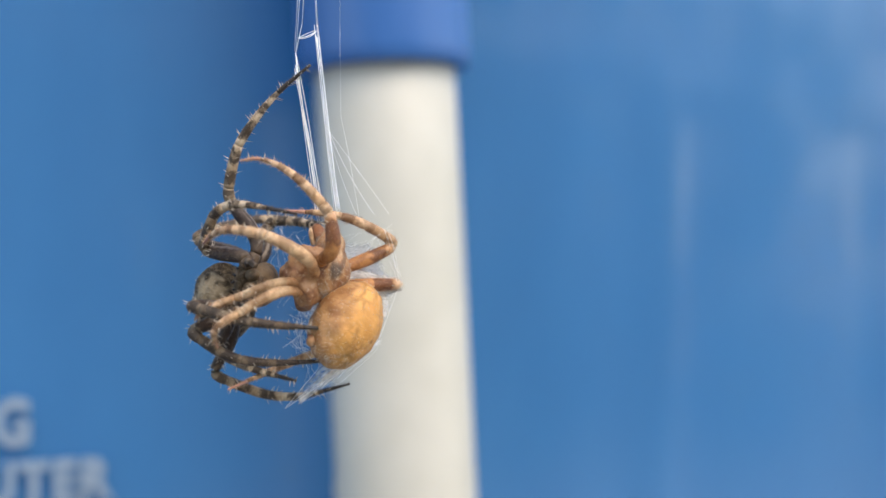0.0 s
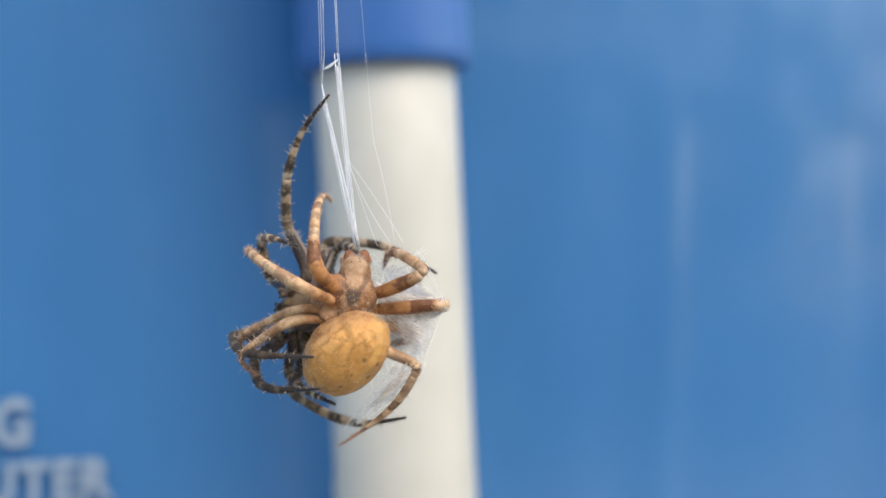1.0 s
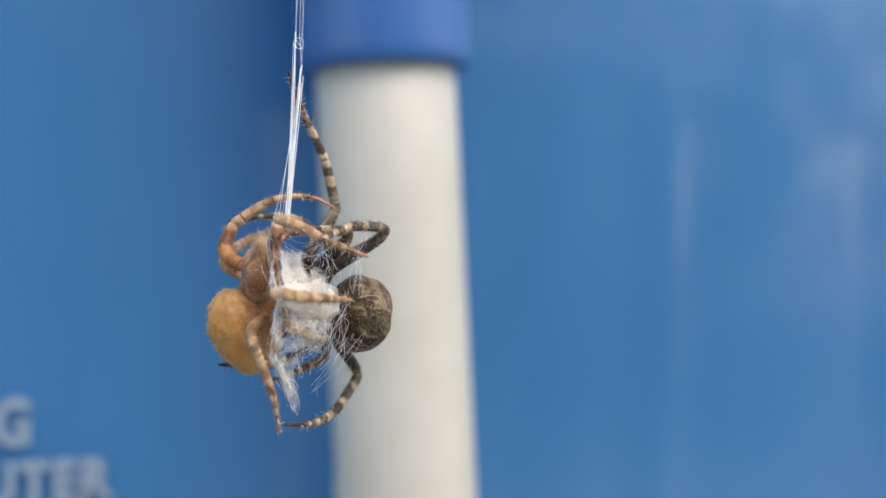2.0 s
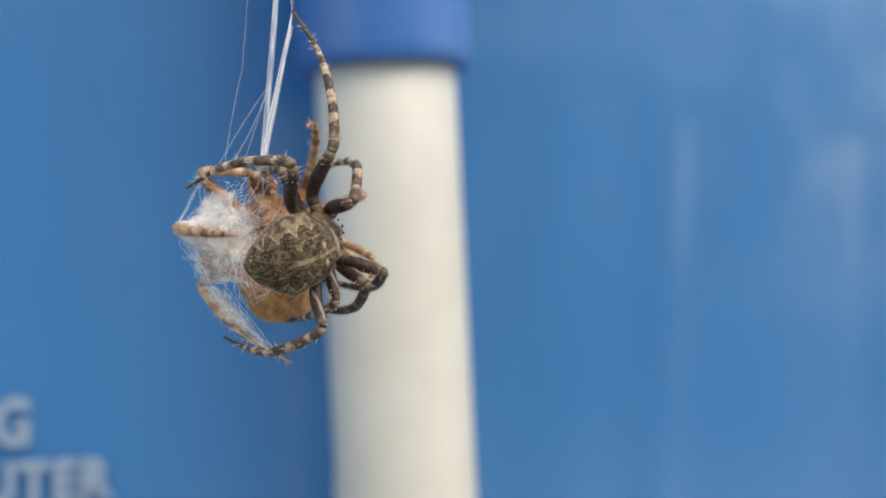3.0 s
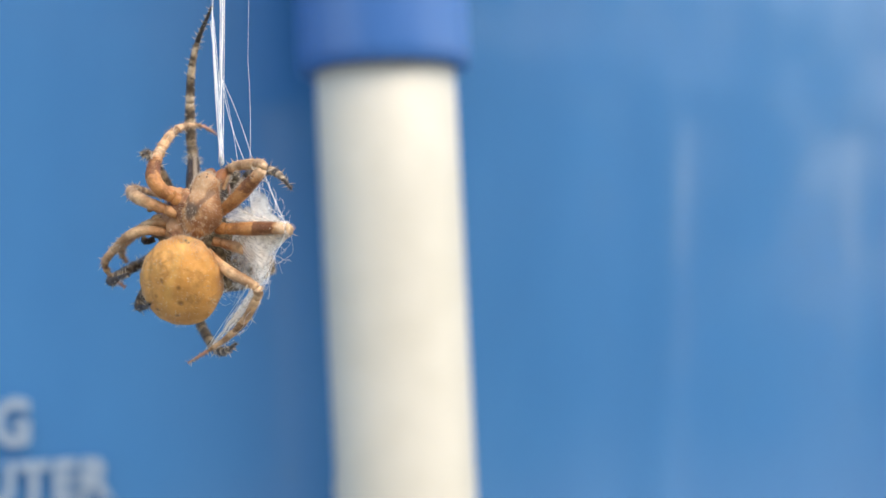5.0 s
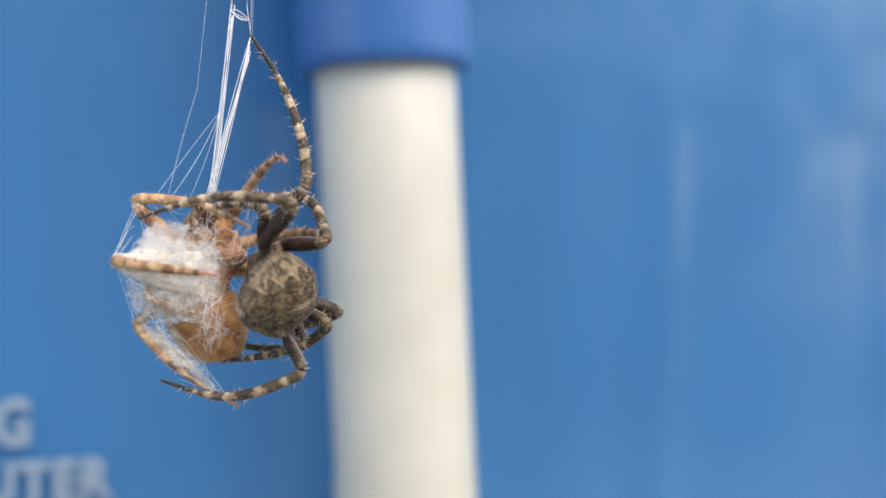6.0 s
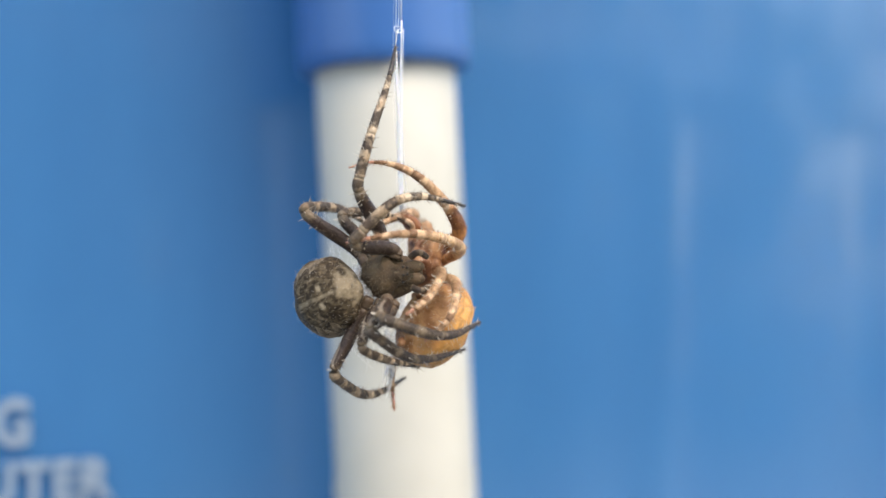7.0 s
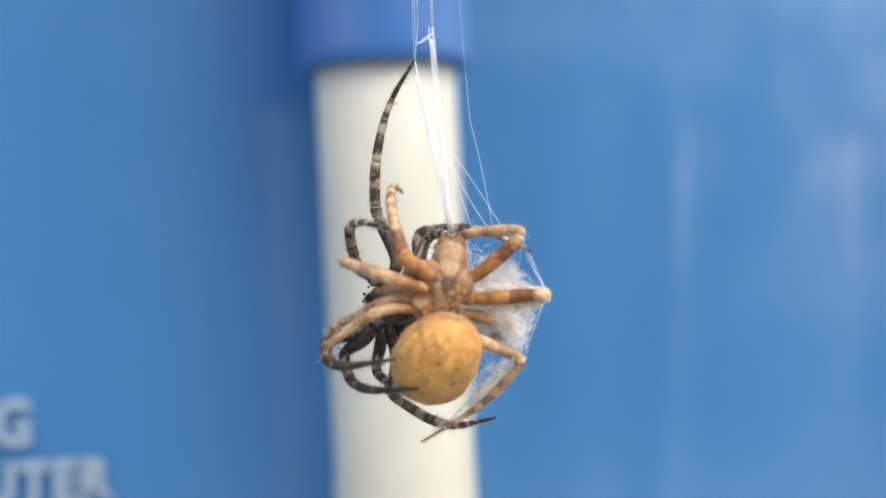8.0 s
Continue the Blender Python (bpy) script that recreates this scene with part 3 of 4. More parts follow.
# ---- the orange spider ----
def orange_spider():
    rng = np.random.default_rng(3)
    s = new("orange_spider")
    tagged(s, "ochre orb-weaver spider with tan banded legs, caught in silk", "spider")
    geo = ovoid((3.71, 4.58, 3.08), 0.07, 3, lambda y: 1 + 0.05 * y - 0.09 * max(0.0, y) ** 3)
    ab = part("abdomen", geo, OCHRE, s, "round ochre abdomen with fine brown veins and dots")
    ab.matrix_basis = axes((1.71, -4.46, -5.26), (-0.426, 0.538, -0.728), (0.095, -0.773, -0.627))
    tagged(part("fur", fur(geo, rng, 1500, 0.3, 0.016), BRISTLE_PALE, ab, smooth=False), kind="stuff")
    sp = part("spinnerets", ovoid((0.55, 0.5, 0.5), 0.2, 5, None, 12, 16), TAN_UNDER, ab)
    sp.matrix_basis = pose(0, 0.0037, -0.0019)
    c = Vector((2.8, -3.8, 1.5))
    geo = ovoid((2.15, 2.9, 1.5), 0.09, 8, lambda y: 1.04 - 0.32 / (1 + math.exp(-(y - 0.2) / 0.12)) + 0.5 * max(0, y - 0.45))
    ca = part("carapace", geo, TAN_SHELL, s, "tan carapace with grey down")
    ca.matrix_basis = axes(c, (0.15, 0.1, 1), (0.1, -1, 0.1))
    tagged(part("fur", fur(geo, rng, 1400, 0.34, 0.014), BRISTLE_PALE, ca, smooth=False), kind="stuff")
    st = part("sternum", ovoid((2.1, 2.7, 1.8), 0.4, 11), TAN_UNDER, s)
    st.matrix_basis = axes(c + Vector((-1.9, 0.5, -0.9)), (0, 0, 1), (0, 1, 0))
    for k in (-1, 1):
        ch = part("chelicera", ovoid((0.62, 1.2, 0.65), 0.04, 14 + k, None, 16, 20), RUST_SHELL, s)
        ch.matrix_basis = axes(c + Vector((0.62 * k + 0.3, 1.3, 2.5)), (0.1 * k, 0.8, 1), (0, -1, 0))
        bend = resample(rounded([c + Vector((0.9 * k + 0.2, 1.5, 1.6)), c + Vector((1.3 * k + 0.2, 1.5, 2.6)), c + Vector((0.8 * k + 0.2, 2.4, 3.1))]), 16)[0]
        part("palp", tube(bend, swell(16, 0.3, 0.24), 8, 3.0, 1.0), TAN_LIMB, s)
    for k in (-1, 1):
        for dx, dz in ((0.3, 2.75), (0.38, 2.5), (0.95, 2.3)):
            ey = part("eye", ovoid((0.075, 0.075, 0.075), 0, 0, None, 10, 12), EYE_BLACK, s)
            ey.matrix_basis = Matrix.Translation((c + Vector((k * dx + 0.35, -0.25 + 0.3 * (dx > 0.9) - 0.2 * (dz < 2.6), dz))) * MM)
    rust, tan = (RUST_LIMB, TAN_LIMB, TIP_TAN), (TAN_LIMB, TAN_LIMB, TIP_TAN)
    legs = {}
    legs["r1"] = limb(s, [(3.9, -2.9, 1.0), (4.92, -2.9, 1.3), (9.19, -3.95, 4.7), (8.7, -3.6, 5.4), (3.32, -1.67, 5.08), (1.1, 3.12, 3.1)], 2, 4, (0.66, 0.54, 0.40, 0.21), rust, rng, "", 22)
    legs["r2"] = limb(s, [(3.8, -2.8, -0.4), (5.3, -2.6, -0.5), (11.02, -2.86, -0.2), (10.9, -1.9, -0.4), (7.4, 2.0, -0.8), (4.6, 4.4, -1.05)], 2, 4, (0.65, 0.54, 0.37, 0.22), rust, rng, "", 22)
    limb(s, [(3.4, -2.6, -1.6), (5.2, -1.6, -2.0), (8.46, -1.68, -2.7), (8.4, -1.2, -3.4), (5.97, 1.0, -4.19), (4.4, 2.2, -4.6)], 2, 4, (0.51, 0.43, 0.33, 0.20), tan, rng, "", 22)
    legs["r4"] = limb(s, [(3.0, -2.8, -2.6), (5.83, -3.9, -4.2), (8.77, -3.1, -5.5), (8.75, -2.7, -6.1), (5.7, -0.9, -9.6), (-0.13, -0.34, -12.95)], 2, 4, (0.52, 0.43, 0.35, 0.16), tan, rng, "", 22)
    legs["l1"] = limb(s, [(1.4, -4.6, 1.6), (-0.7, -6.7, 3.1), (-1.54, -4.9, 5.88), (-2.17, -1.7, 8.75), (-2.0, 1.8, 9.7), (-1.5, 4.14, 8.95)], 2, 3, (0.71, 0.52, 0.40, 0.17), rust, rng, "", 22)
    legs["l2"] = limb(s, [(1.0, -4.8, 0.6), (-2.0, -6.5, 1.7), (-5.2, -4.0, 2.7), (-6.7, -0.6, 3.1), (-6.4, 2.4, 2.7), (-5.45, 4.8, 2.2)], 2, 3, (0.59, 0.49, 0.39, 0.21), tan, rng, "", 22)
    legs["l3"] = limb(s, [(0.6, -4.0, -0.2), (-2.15, -4.5, -0.2), (-5.0, -3.3, -1.5), (-7.71, -1.82, -2.83), (-8.0, 0.0, -3.9)], 2, 3, (0.48, 0.38, 0.31, 0.18), tan, rng, "", 22)
    limb(s, [(0.4, -3.8, -1.2), (-2.58, -5.6, -0.79), (-5.6, -4.9, -2.7), (-8.07, -3.8, -4.42), (-6.51, -1.95, -6.28)], 2, 3, (0.49, 0.39, 0.31, 0.16), tan, rng, "", 22)
    return s, ab, legs


# ---- the grey spider ----
def grey_spider():
    rng = np.random.default_rng(7)
    s = new("grey_spider")
    tagged(s, "mottled grey-brown orb-weaver spider with black and cream banded legs", "spider")
    geo = ovoid((3.4, 4.49, 2.6), 0.06, 21, lambda y: (1.07 - 0.36 * max(0.0, y) ** 1.5) * (1 - 0.06 * max(0.0, -y)))
    ab = part("abdomen", geo, FOLIUM, s, "mottled grey abdomen with a dark scalloped leaf mark")
    ab.matrix_basis = axes((-0.36, 5.86, -2.73), (0.881, 0.38, -0.284), (-0.449, 0.859, -0.244))
    tagged(part("fur", fur(geo, rng, 1300, 0.28, 0.011), BRISTLE_PALE, ab, smooth=False), kind="stuff")
    c = Vector((-2.9, 0.85, -0.55))
    ahead = Vector((-0.63, -0.78, 0.12))
    geo = ovoid((1.8, 2.5, 1.1), 0.24, 25, lambda y: 1.05 - 0.42 / (1 + math.exp(-(y - 0.2) / 0.12)))
    ca = part("carapace", geo, GREY_SHELL, s, "dark grey downy carapace")
    ca.matrix_basis = axes(c, ahead, (-0.777, 0.629, 0.1))
    tagged(part("fur", fur(geo, rng, 1100, 0.36, 0.02), BRISTLE_DARK, ca, smooth=False), kind="stuff")
    back = Vector((-0.777, 0.629, 0.1)).normalized()
    side = ahead.cross(back).normalized()
    st = part("sternum", ovoid((2.0, 2.6, 1.4), 0.08, 28), GREY_SHELL, s)
    st.matrix_basis = axes(c - back * 1.5, ahead, back)
    for k in (-1, 1):
        ch = part("chelicera", ovoid((0.6, 1.1, 0.6), 0.04, 30 + k, None, 16, 20), GREY_SHELL, s)
        ch.matrix_basis = axes(c + ahead * 2.1 + side * 0.55 * k - back * 1.0, ahead - back * 0.6, back)
        p0 = c + ahead * 2.2 + side * 1.3 * k - back * 0.5
        path = resample(rounded([p0, p0 + ahead * 0.8 + side * 0.5 * k, p0 + ahead * 1.2 - back * 1.0]), 16)[0]
        part("palp", tube(path, swell(16, 0.33, 0.27), 8, 3.0, 1.0), SOOT_LIMB, s)
        for da, ds, du in ((2.35, 0.28, 0.5), (2.1, 0.36, 0.72), (1.9, 0.95, 0.5)):
            ey = part("eye", ovoid((0.11, 0.11, 0.11), 0, 0, None, 10, 12), EYE_BLACK, s)
            ey.matrix_basis = Matrix.Translation((c + ahead * da + side * ds * k + back * du) * MM)
    skin, sooty, legs = (DARK_LIMB, BAND_LIMB, TIP_DARK), (DARK_LIMB, SOOT_LIMB, TIP_DARK), {}
    up = limb(s, [(-2.6, 1.0, 1.0), (-1.57, 1.01, 3.1), (-3.8, 3.7, 6.8), (-4.0, 3.5, 8.0), (-3.76, 2.5, 11.8), (-2.41, 0.71, 16.51), (0.26, -0.35, 20.35)], 2, 4, (0.70, 0.54, 0.46, 0.26), skin, rng, "leg stretched up to the thread", 90, 320, (0.6, -0.8, 0.2))
    limb(s, [(-3.4, 0.2, 0.8), (-3.27, -0.1, 1.8), (-5.63, 4.5, 1.93), (-6.0, 3.8, 2.9), (-6.2, 0.0, 6.75), (-1.81, -6.53, 5.68)], 2, 4, (0.70, 0.54, 0.44, 0.21), skin, rng)
    legs["b3"] = limb(s, [(-1.6, 2.4, 0.2), (0.21, 3.18, 1.8), (-0.7, 8.2, 4.84), (0.0, 7.8, 5.6), (5.6, 3.6, 5.65), (9.9, -0.3, 3.4)], 2, 4, (0.66, 0.52, 0.42, 0.21), skin, rng)
    limb(s, [(-2.0, 1.8, 0.2), (-0.4, 2.2, 2.2), (0.4, 4.8, 4.6), (1.2, 3.8, 5.2), (2.59, 0.4, 5.1), (3.3, -1.6, 4.5)], 2, 4, (0.60, 0.50, 0.39, 0.19), skin, rng)
    legs["lb"] = limb(s, [(-3.2, 2.4, -2.6), (-2.2, 4.0, -6.2), (-3.38, 5.75, -9.1), (-2.8, 5.2, -9.8), (1.87, 1.8, -12.21), (6.48, -2.49, -10.64)], 2, 4, (0.60, 0.50, 0.44, 0.21), skin, rng, "leg hooked round the bundle below")
    legs["b5"] = limb(s, [(-4.3, 1.0, -2.6), (-5.0, 1.2, -3.2), (-8.35, 2.4, -4.0), (-8.7, 1.6, -4.4), (-7.6, -3.6, -6.1), (-1.4, -8.0, -4.9)], 2, 4, (0.68, 0.54, 0.46, 0.23), sooty, rng)
    legs["b6"] = limb(s, [(-4.1, 0.4, -3.0), (-4.6, 0.6, -3.8), (-7.0, 3.2, -5.1), (-7.1, 2.4, -5.8), (-5.8, -1.2, -8.3), (0.3, -7.0, -7.5)], 2, 4, (0.66, 0.52, 0.44, 0.23), sooty, rng)
    limb(s, [(-3.7, 1.4, -2.8), (-3.6, 2.4, -4.4), (-4.4, 3.4, -6.75), (-4.0, 2.8, -7.4), (-2.4, 0.4, -8.3), (0.74, -2.77, -9.1)], 2, 4, (0.56, 0.45, 0.36, 0.21), skin, rng)
    return s, ab, up, legs


# ---- silk ----
HUB = (3.04, -1.48, 5.4)      # where the carrying strands meet the bundle


def strand(a, b, rng, r=0.03, sag=0.0, n=14):
    a, b = np.asarray(a, float), np.asarray(b, float)
    t = np.linspace(0, 1, n)[:, None]
    off = rng.normal(size=3) * sag
    p = a + (b - a) * t + 4 * t * (1 - t) * off
    return tube(p, np.full(n, r), 5)


def threads():
    rng = np.random.default_rng(11)
    s = new("hanging_threads")
    tagged(s, "white silk threads from which the spiders hang", "silk thread")
    tip, one, two = np.array((0.26, -0.35, 20.3)), np.array((0.62, -0.68, 23)), np.array((1.85, -1.15, 23))
    top = np.array((1.0, -0.9, 90))
    hub = np.array(HUB)
    part("thread", join([strand(tip, one, rng, 0.026), strand(one, top, rng, 0.026), strand(tip + (0.05, 0, 0), top + (0.3, 0, 0), rng, 0.022), strand(tip + (-0.1, 0, 0.2), top + (-0.3, 0.2, 0), rng, 0.018)]), SILK, s)
    carry = [part("thread", join([strand(hub, two, rng, 0.026), strand(two, top, rng, 0.026), strand(hub + (0.15, 0.1, 0), two + (0.12, 0.05, 0), rng, 0.026, 0.05), strand(hub + (-0.2, 0.1, 0.2), two + (-0.25, 0, 0), rng, 0.03, 0.06), strand(two + (0.12, 0.05, 0), top + (0.2, 0.1, 0), rng, 0.028)]), SILK, s)]
    part("thread", join([strand(hub + (-0.1, 0.1, -0.1), tip, rng, 0.045, 0.05)] + [strand(hub + rng.normal(size=3) * 0.18, tip - (0, 0, 0.3 + 2 * rng.random()) + rng.normal(size=3) * 0.08, rng, 0.03, 0.1) for _ in range(7)]), SILK, s)
    carry.append(part("thread", join([strand(hub + rng.normal(size=3) * 0.2, two + (0, 0, -1) + rng.normal(size=3) * 0.1, rng, 0.025, 0.1) for _ in range(4)]), SILK, s))
    part("thread", join([strand(tip + (0.2, 0, 1.4), two + (0, 0, -0.6), rng, 0.03, 0.35) for _ in range(4)]), SILK, s)
    knot = hub + (two - hub) * 0.45
    carry.append(part("thread", join([strand(knot, (6.2, -2.4, 5.6), rng, 0.02, 0.2), strand(knot, (7.4, -3.0, 5.6), rng, 0.016, 0.2), strand(knot, (5.0, -1.6, 5.2), rng, 0.014, 0.2)]), SILK, s))
    part("thread", join([strand((4.9, -0.9, 15), (4.42, -0.78, 23), rng, 0.011), strand((4.42, -0.78, 23), (1.4, -0.9, 85), rng, 0.010), strand((4.9, -0.9, 15), (6.6, -2.2, 5.8), rng, 0.014, 0.2)]), SILK, s)
    return s, carry


def sheet(corners, rng, n=18, bulge=0.4, up=(0, 0, 1)):
    """A patch of felt between four corners (millimetres), uneven and with frayed rims."""
    a, b, c, d = (np.asarray(q, float) for q in corners)
    nrm = np.cross(b - a, d - a)
    nrm /= np.linalg.norm(nrm) + 1e-9
    v, uv = [], []
    k = rng.random() * 50
    for i in range(n + 1):
        for j in range(n + 1):
            x, y = i / n, j / n
            fx, fy = x, y
            p = a * (1 - fx) * (1 - fy) + b * fx * (1 - fy) + c * fx * fy + d * (1 - fx) * fy
            w = noise.noise(Vector((x * 4 + k, y * 4, 0))) * 0.35 + bulge * 16 * x * (1 - x) * y * (1 - y)
            v.append((p + nrm * w) * MM)
            uv.append((x, y))
    f = [(i * (n + 1) + j, (i + 1) * (n + 1) + j, (i + 1) * (n + 1) + j + 1, i * (n + 1) + j + 1) for i in range(n) for j in range(n)]
    return np.array(v), f, np.array(uv)


def cone(p, wide, tall, rng, seg=28):
    """A hollow lumpy sleeve of felt along the path p: half sizes across (millimetres) at each point, flattened along z."""
    d, a, b = rings(p)
    k = rng.random() * 50
    v, uv = [], []
    for i in range(len(p)):
        side = np.cross(d[i], (0, 0, 1))
        side /= np.linalg.norm(side)
        up = np.cross(side, d[i])
        for j in range(seg):
            q = 2 * math.pi * j / seg
            lump = 1 + 0.4 * noise.noise(Vector((i * 0.45 + k, math.cos(q) * 1.3, math.sin(q) * 1.3))) + 0.12 * noise.noise(Vector((i * 0.3, k + math.cos(q) * 4, math.sin(q) * 4)))
            v.append((p[i] + lump * (math.cos(q) * wide[i] * side + math.sin(q) * tall[i] * up)) * MM)
            uv.append((0.3 + 0.6 * i / (len(p) - 1), 0.5 + 0.25 * math.cos(q)))
    f = [(i * seg + j, i * seg + (j + 1) % seg, (i + 1) * seg + (j + 1) % seg, (i + 1) * seg + j) for i in range(len(p) - 1) for j in range(seg)]
    return np.array(v), f, np.array(uv)


def wisp(a, b, rng, count, near, far, curl, thick=0.0095):
    """A tuft of fine silk fibres: gathered to a width of near at a, splayed to far at b, each with its own waves."""
    a, b = np.asarray(a, float), np.asarray(b, float)
    n = 16
    t = np.linspace(0, 1, n)[:, None]
    bow = rng.normal(size=3) * curl
    lot = []
    for _ in range(count):
        end = 0.45 + 0.55 * rng.random()
        u = t * end
        p = a + (b - a) * u + rng.normal(size=3) * near * (1 - u) + rng.normal(size=3) * far * u + 4 * u * (1 - u) * (bow + rng.normal(size=3) * curl * 0.8)
        p = p + np.sin(u * (6 + 12 * rng.random()) + 6.3 * rng.random()) * rng.normal(size=3) * curl * 0.7 * u ** 0.6
        lot.append(tube(p, np.full(n, thick * (0.7 + 0.8 * rng.random())), 4))
    return join(lot)


def silk_wrap():
    rng = np.random.default_rng(17)
    s = new("silk_wrapping")
    tagged(s, "torn white silk wrapping stretched over the orange spider's legs", "silk")
    r1, r2, r3, r4 = np.array((9.0, -3.6, 4.6)), np.array((11.1, -2.5, -0.3)), np.array((8.5, -1.3, -3.1)), np.array((8.9, -2.9, -5.6))
    low = np.array((1.2, 0.2, -12.0))
    shin = np.array((5.7, -0.6, -9.5))
    u = np.linspace(0, 1, 22)
    # the sleeves round the two middle legs
    p = resample(rounded([r2 + (0.15, -0.05, 0), (9.4, -1.5, -0.6), (7.2, 0.4, -1.1), (4.6, 2.0, -1.2)]), 22)[0]
    part("sleeve", cone(p, 0.25 + 1.3 * u ** 0.8, 0.55 + 1.2 * u ** 0.8, rng), FELT, s, "dense white silk sleeve round a leg")
    part("sleeve", cone(p + (0, -0.1, 0.1), 0.2 + 1.0 * u ** 0.8, 0.5 + 1.5 * u ** 0.8, rng), FELT, s, "dense white silk sleeve round a leg")
    p = resample(rounded([r3 + (0.2, -0.1, 0), (7.4, -0.4, -3.4), (5.6, 0.8, -3.8), (3.8, 1.4, -3.8)]), 22)[0]
    part("sleeve", cone(p, 0.3 + 1.1 * u, 0.5 + 1.2 * u, rng), GAUZE, s, "thin white silk sleeve round a leg")

    def felt(bulge, skin, *corners):
        part("felt", sheet(corners, rng, 18, bulge), skin, s, "dense white silk felt" if skin is FELT else "thin see-through silk gauze")

    def tuft(a, b, count, near, far, curl):
        tagged(part("silk_wisp", wisp(a, b, rng, max(6, int(count * 0.34)), near, far, curl), SILK, s), kind="stuff")

    felt(0.5, FELT, r2 + (-0.3, 0.3, -0.2), (6.6, 1.6, -0.6), (5.4, 1.6, -3.6), r3 + (0.1, 0.3, -0.4))
    felt(0.4, GAUZE, r3 + (0.2, 0.1, 0.2), (6.0, 0.6, -3.2), (5.2, 0.6, -5.6), r4 + (0.0, 0.2, 0.0))
    felt(0.4, GAUZE, r4 + (0, 0.1, 0.2), (6.2, -0.4, -5.8), low + (0.9, 0.2, 1.2), shin + (0.3, 0, 0))
    felt(0.5, FELT, (7.8, -2.4, 3.6), (5.2, -0.2, 3.4), (5.4, 1.0, -0.2), r2 + (-0.1, 0.2, 0.2))
    felt(0.6, GAUZE, (5.8, 0.2, 1.8), (3.6, 1.8, 2.4), (3.4, 2.8, -1.4), (6.0, 1.8, -1.4))
    felt(0.3, GAUZE, r2 + (-0.2, -0.1, 0.1), (4.9, -1.7, 2.4), (5.2, -1.2, -3.2), r4 + (0.0, 0.0, 0.2))
    felt(0.15, GAUZE, r2 + (0.1, 0.0, 0.1), (8.3, -1.5, -1.4), (7.6, -1.9, -5.0), r4 + (0.1, 0.1, 0.2))
    felt(0.15, GAUZE, r4 + (0.1, 0.1, 0.2), (7.0, -1.6, -5.6), (4.6, -0.4, -10.2), shin + (0.2, 0.1, 0))
    felt(0.3, FELT, r2 + (-0.1, 0.2, 0.0), (7.0, -0.4, 2.0), (6.2, 1.2, -1.2), r3 + (0.2, 0.4, 0.4))
    felt(0.2, GAUZE, (4.5, -3.0, 2.6), (6.6, -2.7, 1.0), r2 + (-0.4, -0.4, 0.5), (5.0, -3.0, 0.0))
    felt(0.25, FELT, (8.5, -2.5, -6.2), (7.3, -1.8, -5.6), (3.6, 0.0, -10.2), (3.6, -0.6, -11.0))
    felt(0.2, FELT, (7.4, -1.9, -7.2), (6.4, -1.2, -6.8), (2.4, 0.2, -10.9), (2.0, -0.4, -11.9))
    felt(0.6, GAUZE, (7.4, -0.4, 0.8), (2.6, 1.2, 1.2), (2.2, 1.6, -4.2), (6.8, 0.4, -3.6))
    # tufts: start, end, fibres, width at each end, curl
    tuft(r2, (6.0, 1.2, -1.0), 46, 0.2, 0.8, 0.35)
    tuft(r2 + (-0.2, 0.2, 0), (7.2, 2.0, -0.8), 30, 0.25, 0.5, 0.2)
    tuft(r2, r3 + (-0.4, 0.3, 0.4), 16, 0.15, 0.35, 0.2)
    tuft(r2, (8.6, -3.1, 3.8), 8, 0.15, 0.5, 0.3)
    tuft(r3, (4.8, 1.2, -3.6), 34, 0.25, 0.7, 0.4)
    tuft(r3, r4, 14, 0.25, 0.3, 0.25)
    tuft(r4, shin, 8, 0.2, 0.4, 0.2)
    tuft(r4, (3.2, 0.2, -10.6), 10, 0.25, 0.5, 0.3)
    tuft(shin, low, 12, 0.4, 0.25, 0.15)
    tuft(r4, low, 8, 0.2, 0.2, 0.1)
    tuft(r4, (4.6, 0.6, -4.8), 26, 0.3, 0.7, 0.45)
    tuft((7.4, -2.6, 3.6), (4.4, 1.0, 1.4), 24, 0.5, 0.9, 0.6)
    tuft((4.6, 3.6, -1.2), (6.4, 0.6, 1.4), 26, 0.4, 0.7, 0.6)
    tuft((4.2, 2.8, -2.0), (6.8, 0.4, -3.0), 26, 0.4, 0.7, 0.6)
    tuft((3.0, 2.4, -2.6), (6.0, 0.8, -4.4), 22, 0.4, 0.7, 0.6)
    tuft((4.6, 4.0, -1.0), (2.6, 2.6, -4.4), 18, 0.3, 0.7, 0.5)
    tuft((4.4, 0.8, 3.4), (5.4, 1.2, -0.6), 22, 0.4, 0.7, 0.6)
    tuft((9.4, -2.0, -0.4), (5.4, 0.6, 0.8), 24, 0.4, 0.7, 0.4)
    tuft((5.6, 2.4, -0.6), (10.6, -1.8, 0.1), 14, 0.5, 0.3, 0.5)
    tuft((6.0, 0.6, -2.2), (9.6, -1.2, -2.6), 18, 0.6, 0.5, 0.7)
    tuft((6.4, 0.2, 0.6), (9.6, -1.8, 1.2), 14, 0.5, 0.7, 0.7)
    tuft((5.0, 1.8, -4.4), (9.2, -2.0, -4.8), 16, 0.5, 0.5, 0.7)
    tuft((4.2, 2.4, 0.6), (3.0, 1.4, 4.6), 18, 0.5, 0.6, 0.7)
    tuft((4.0, 3.4, -2.4), (3.4, 0.8, -7.0), 18, 0.5, 0.7, 0.7)
    tuft((3.4, 2.0, 2.6), (6.6, -0.6, 3.2), 16, 0.5, 0.6, 0.7)
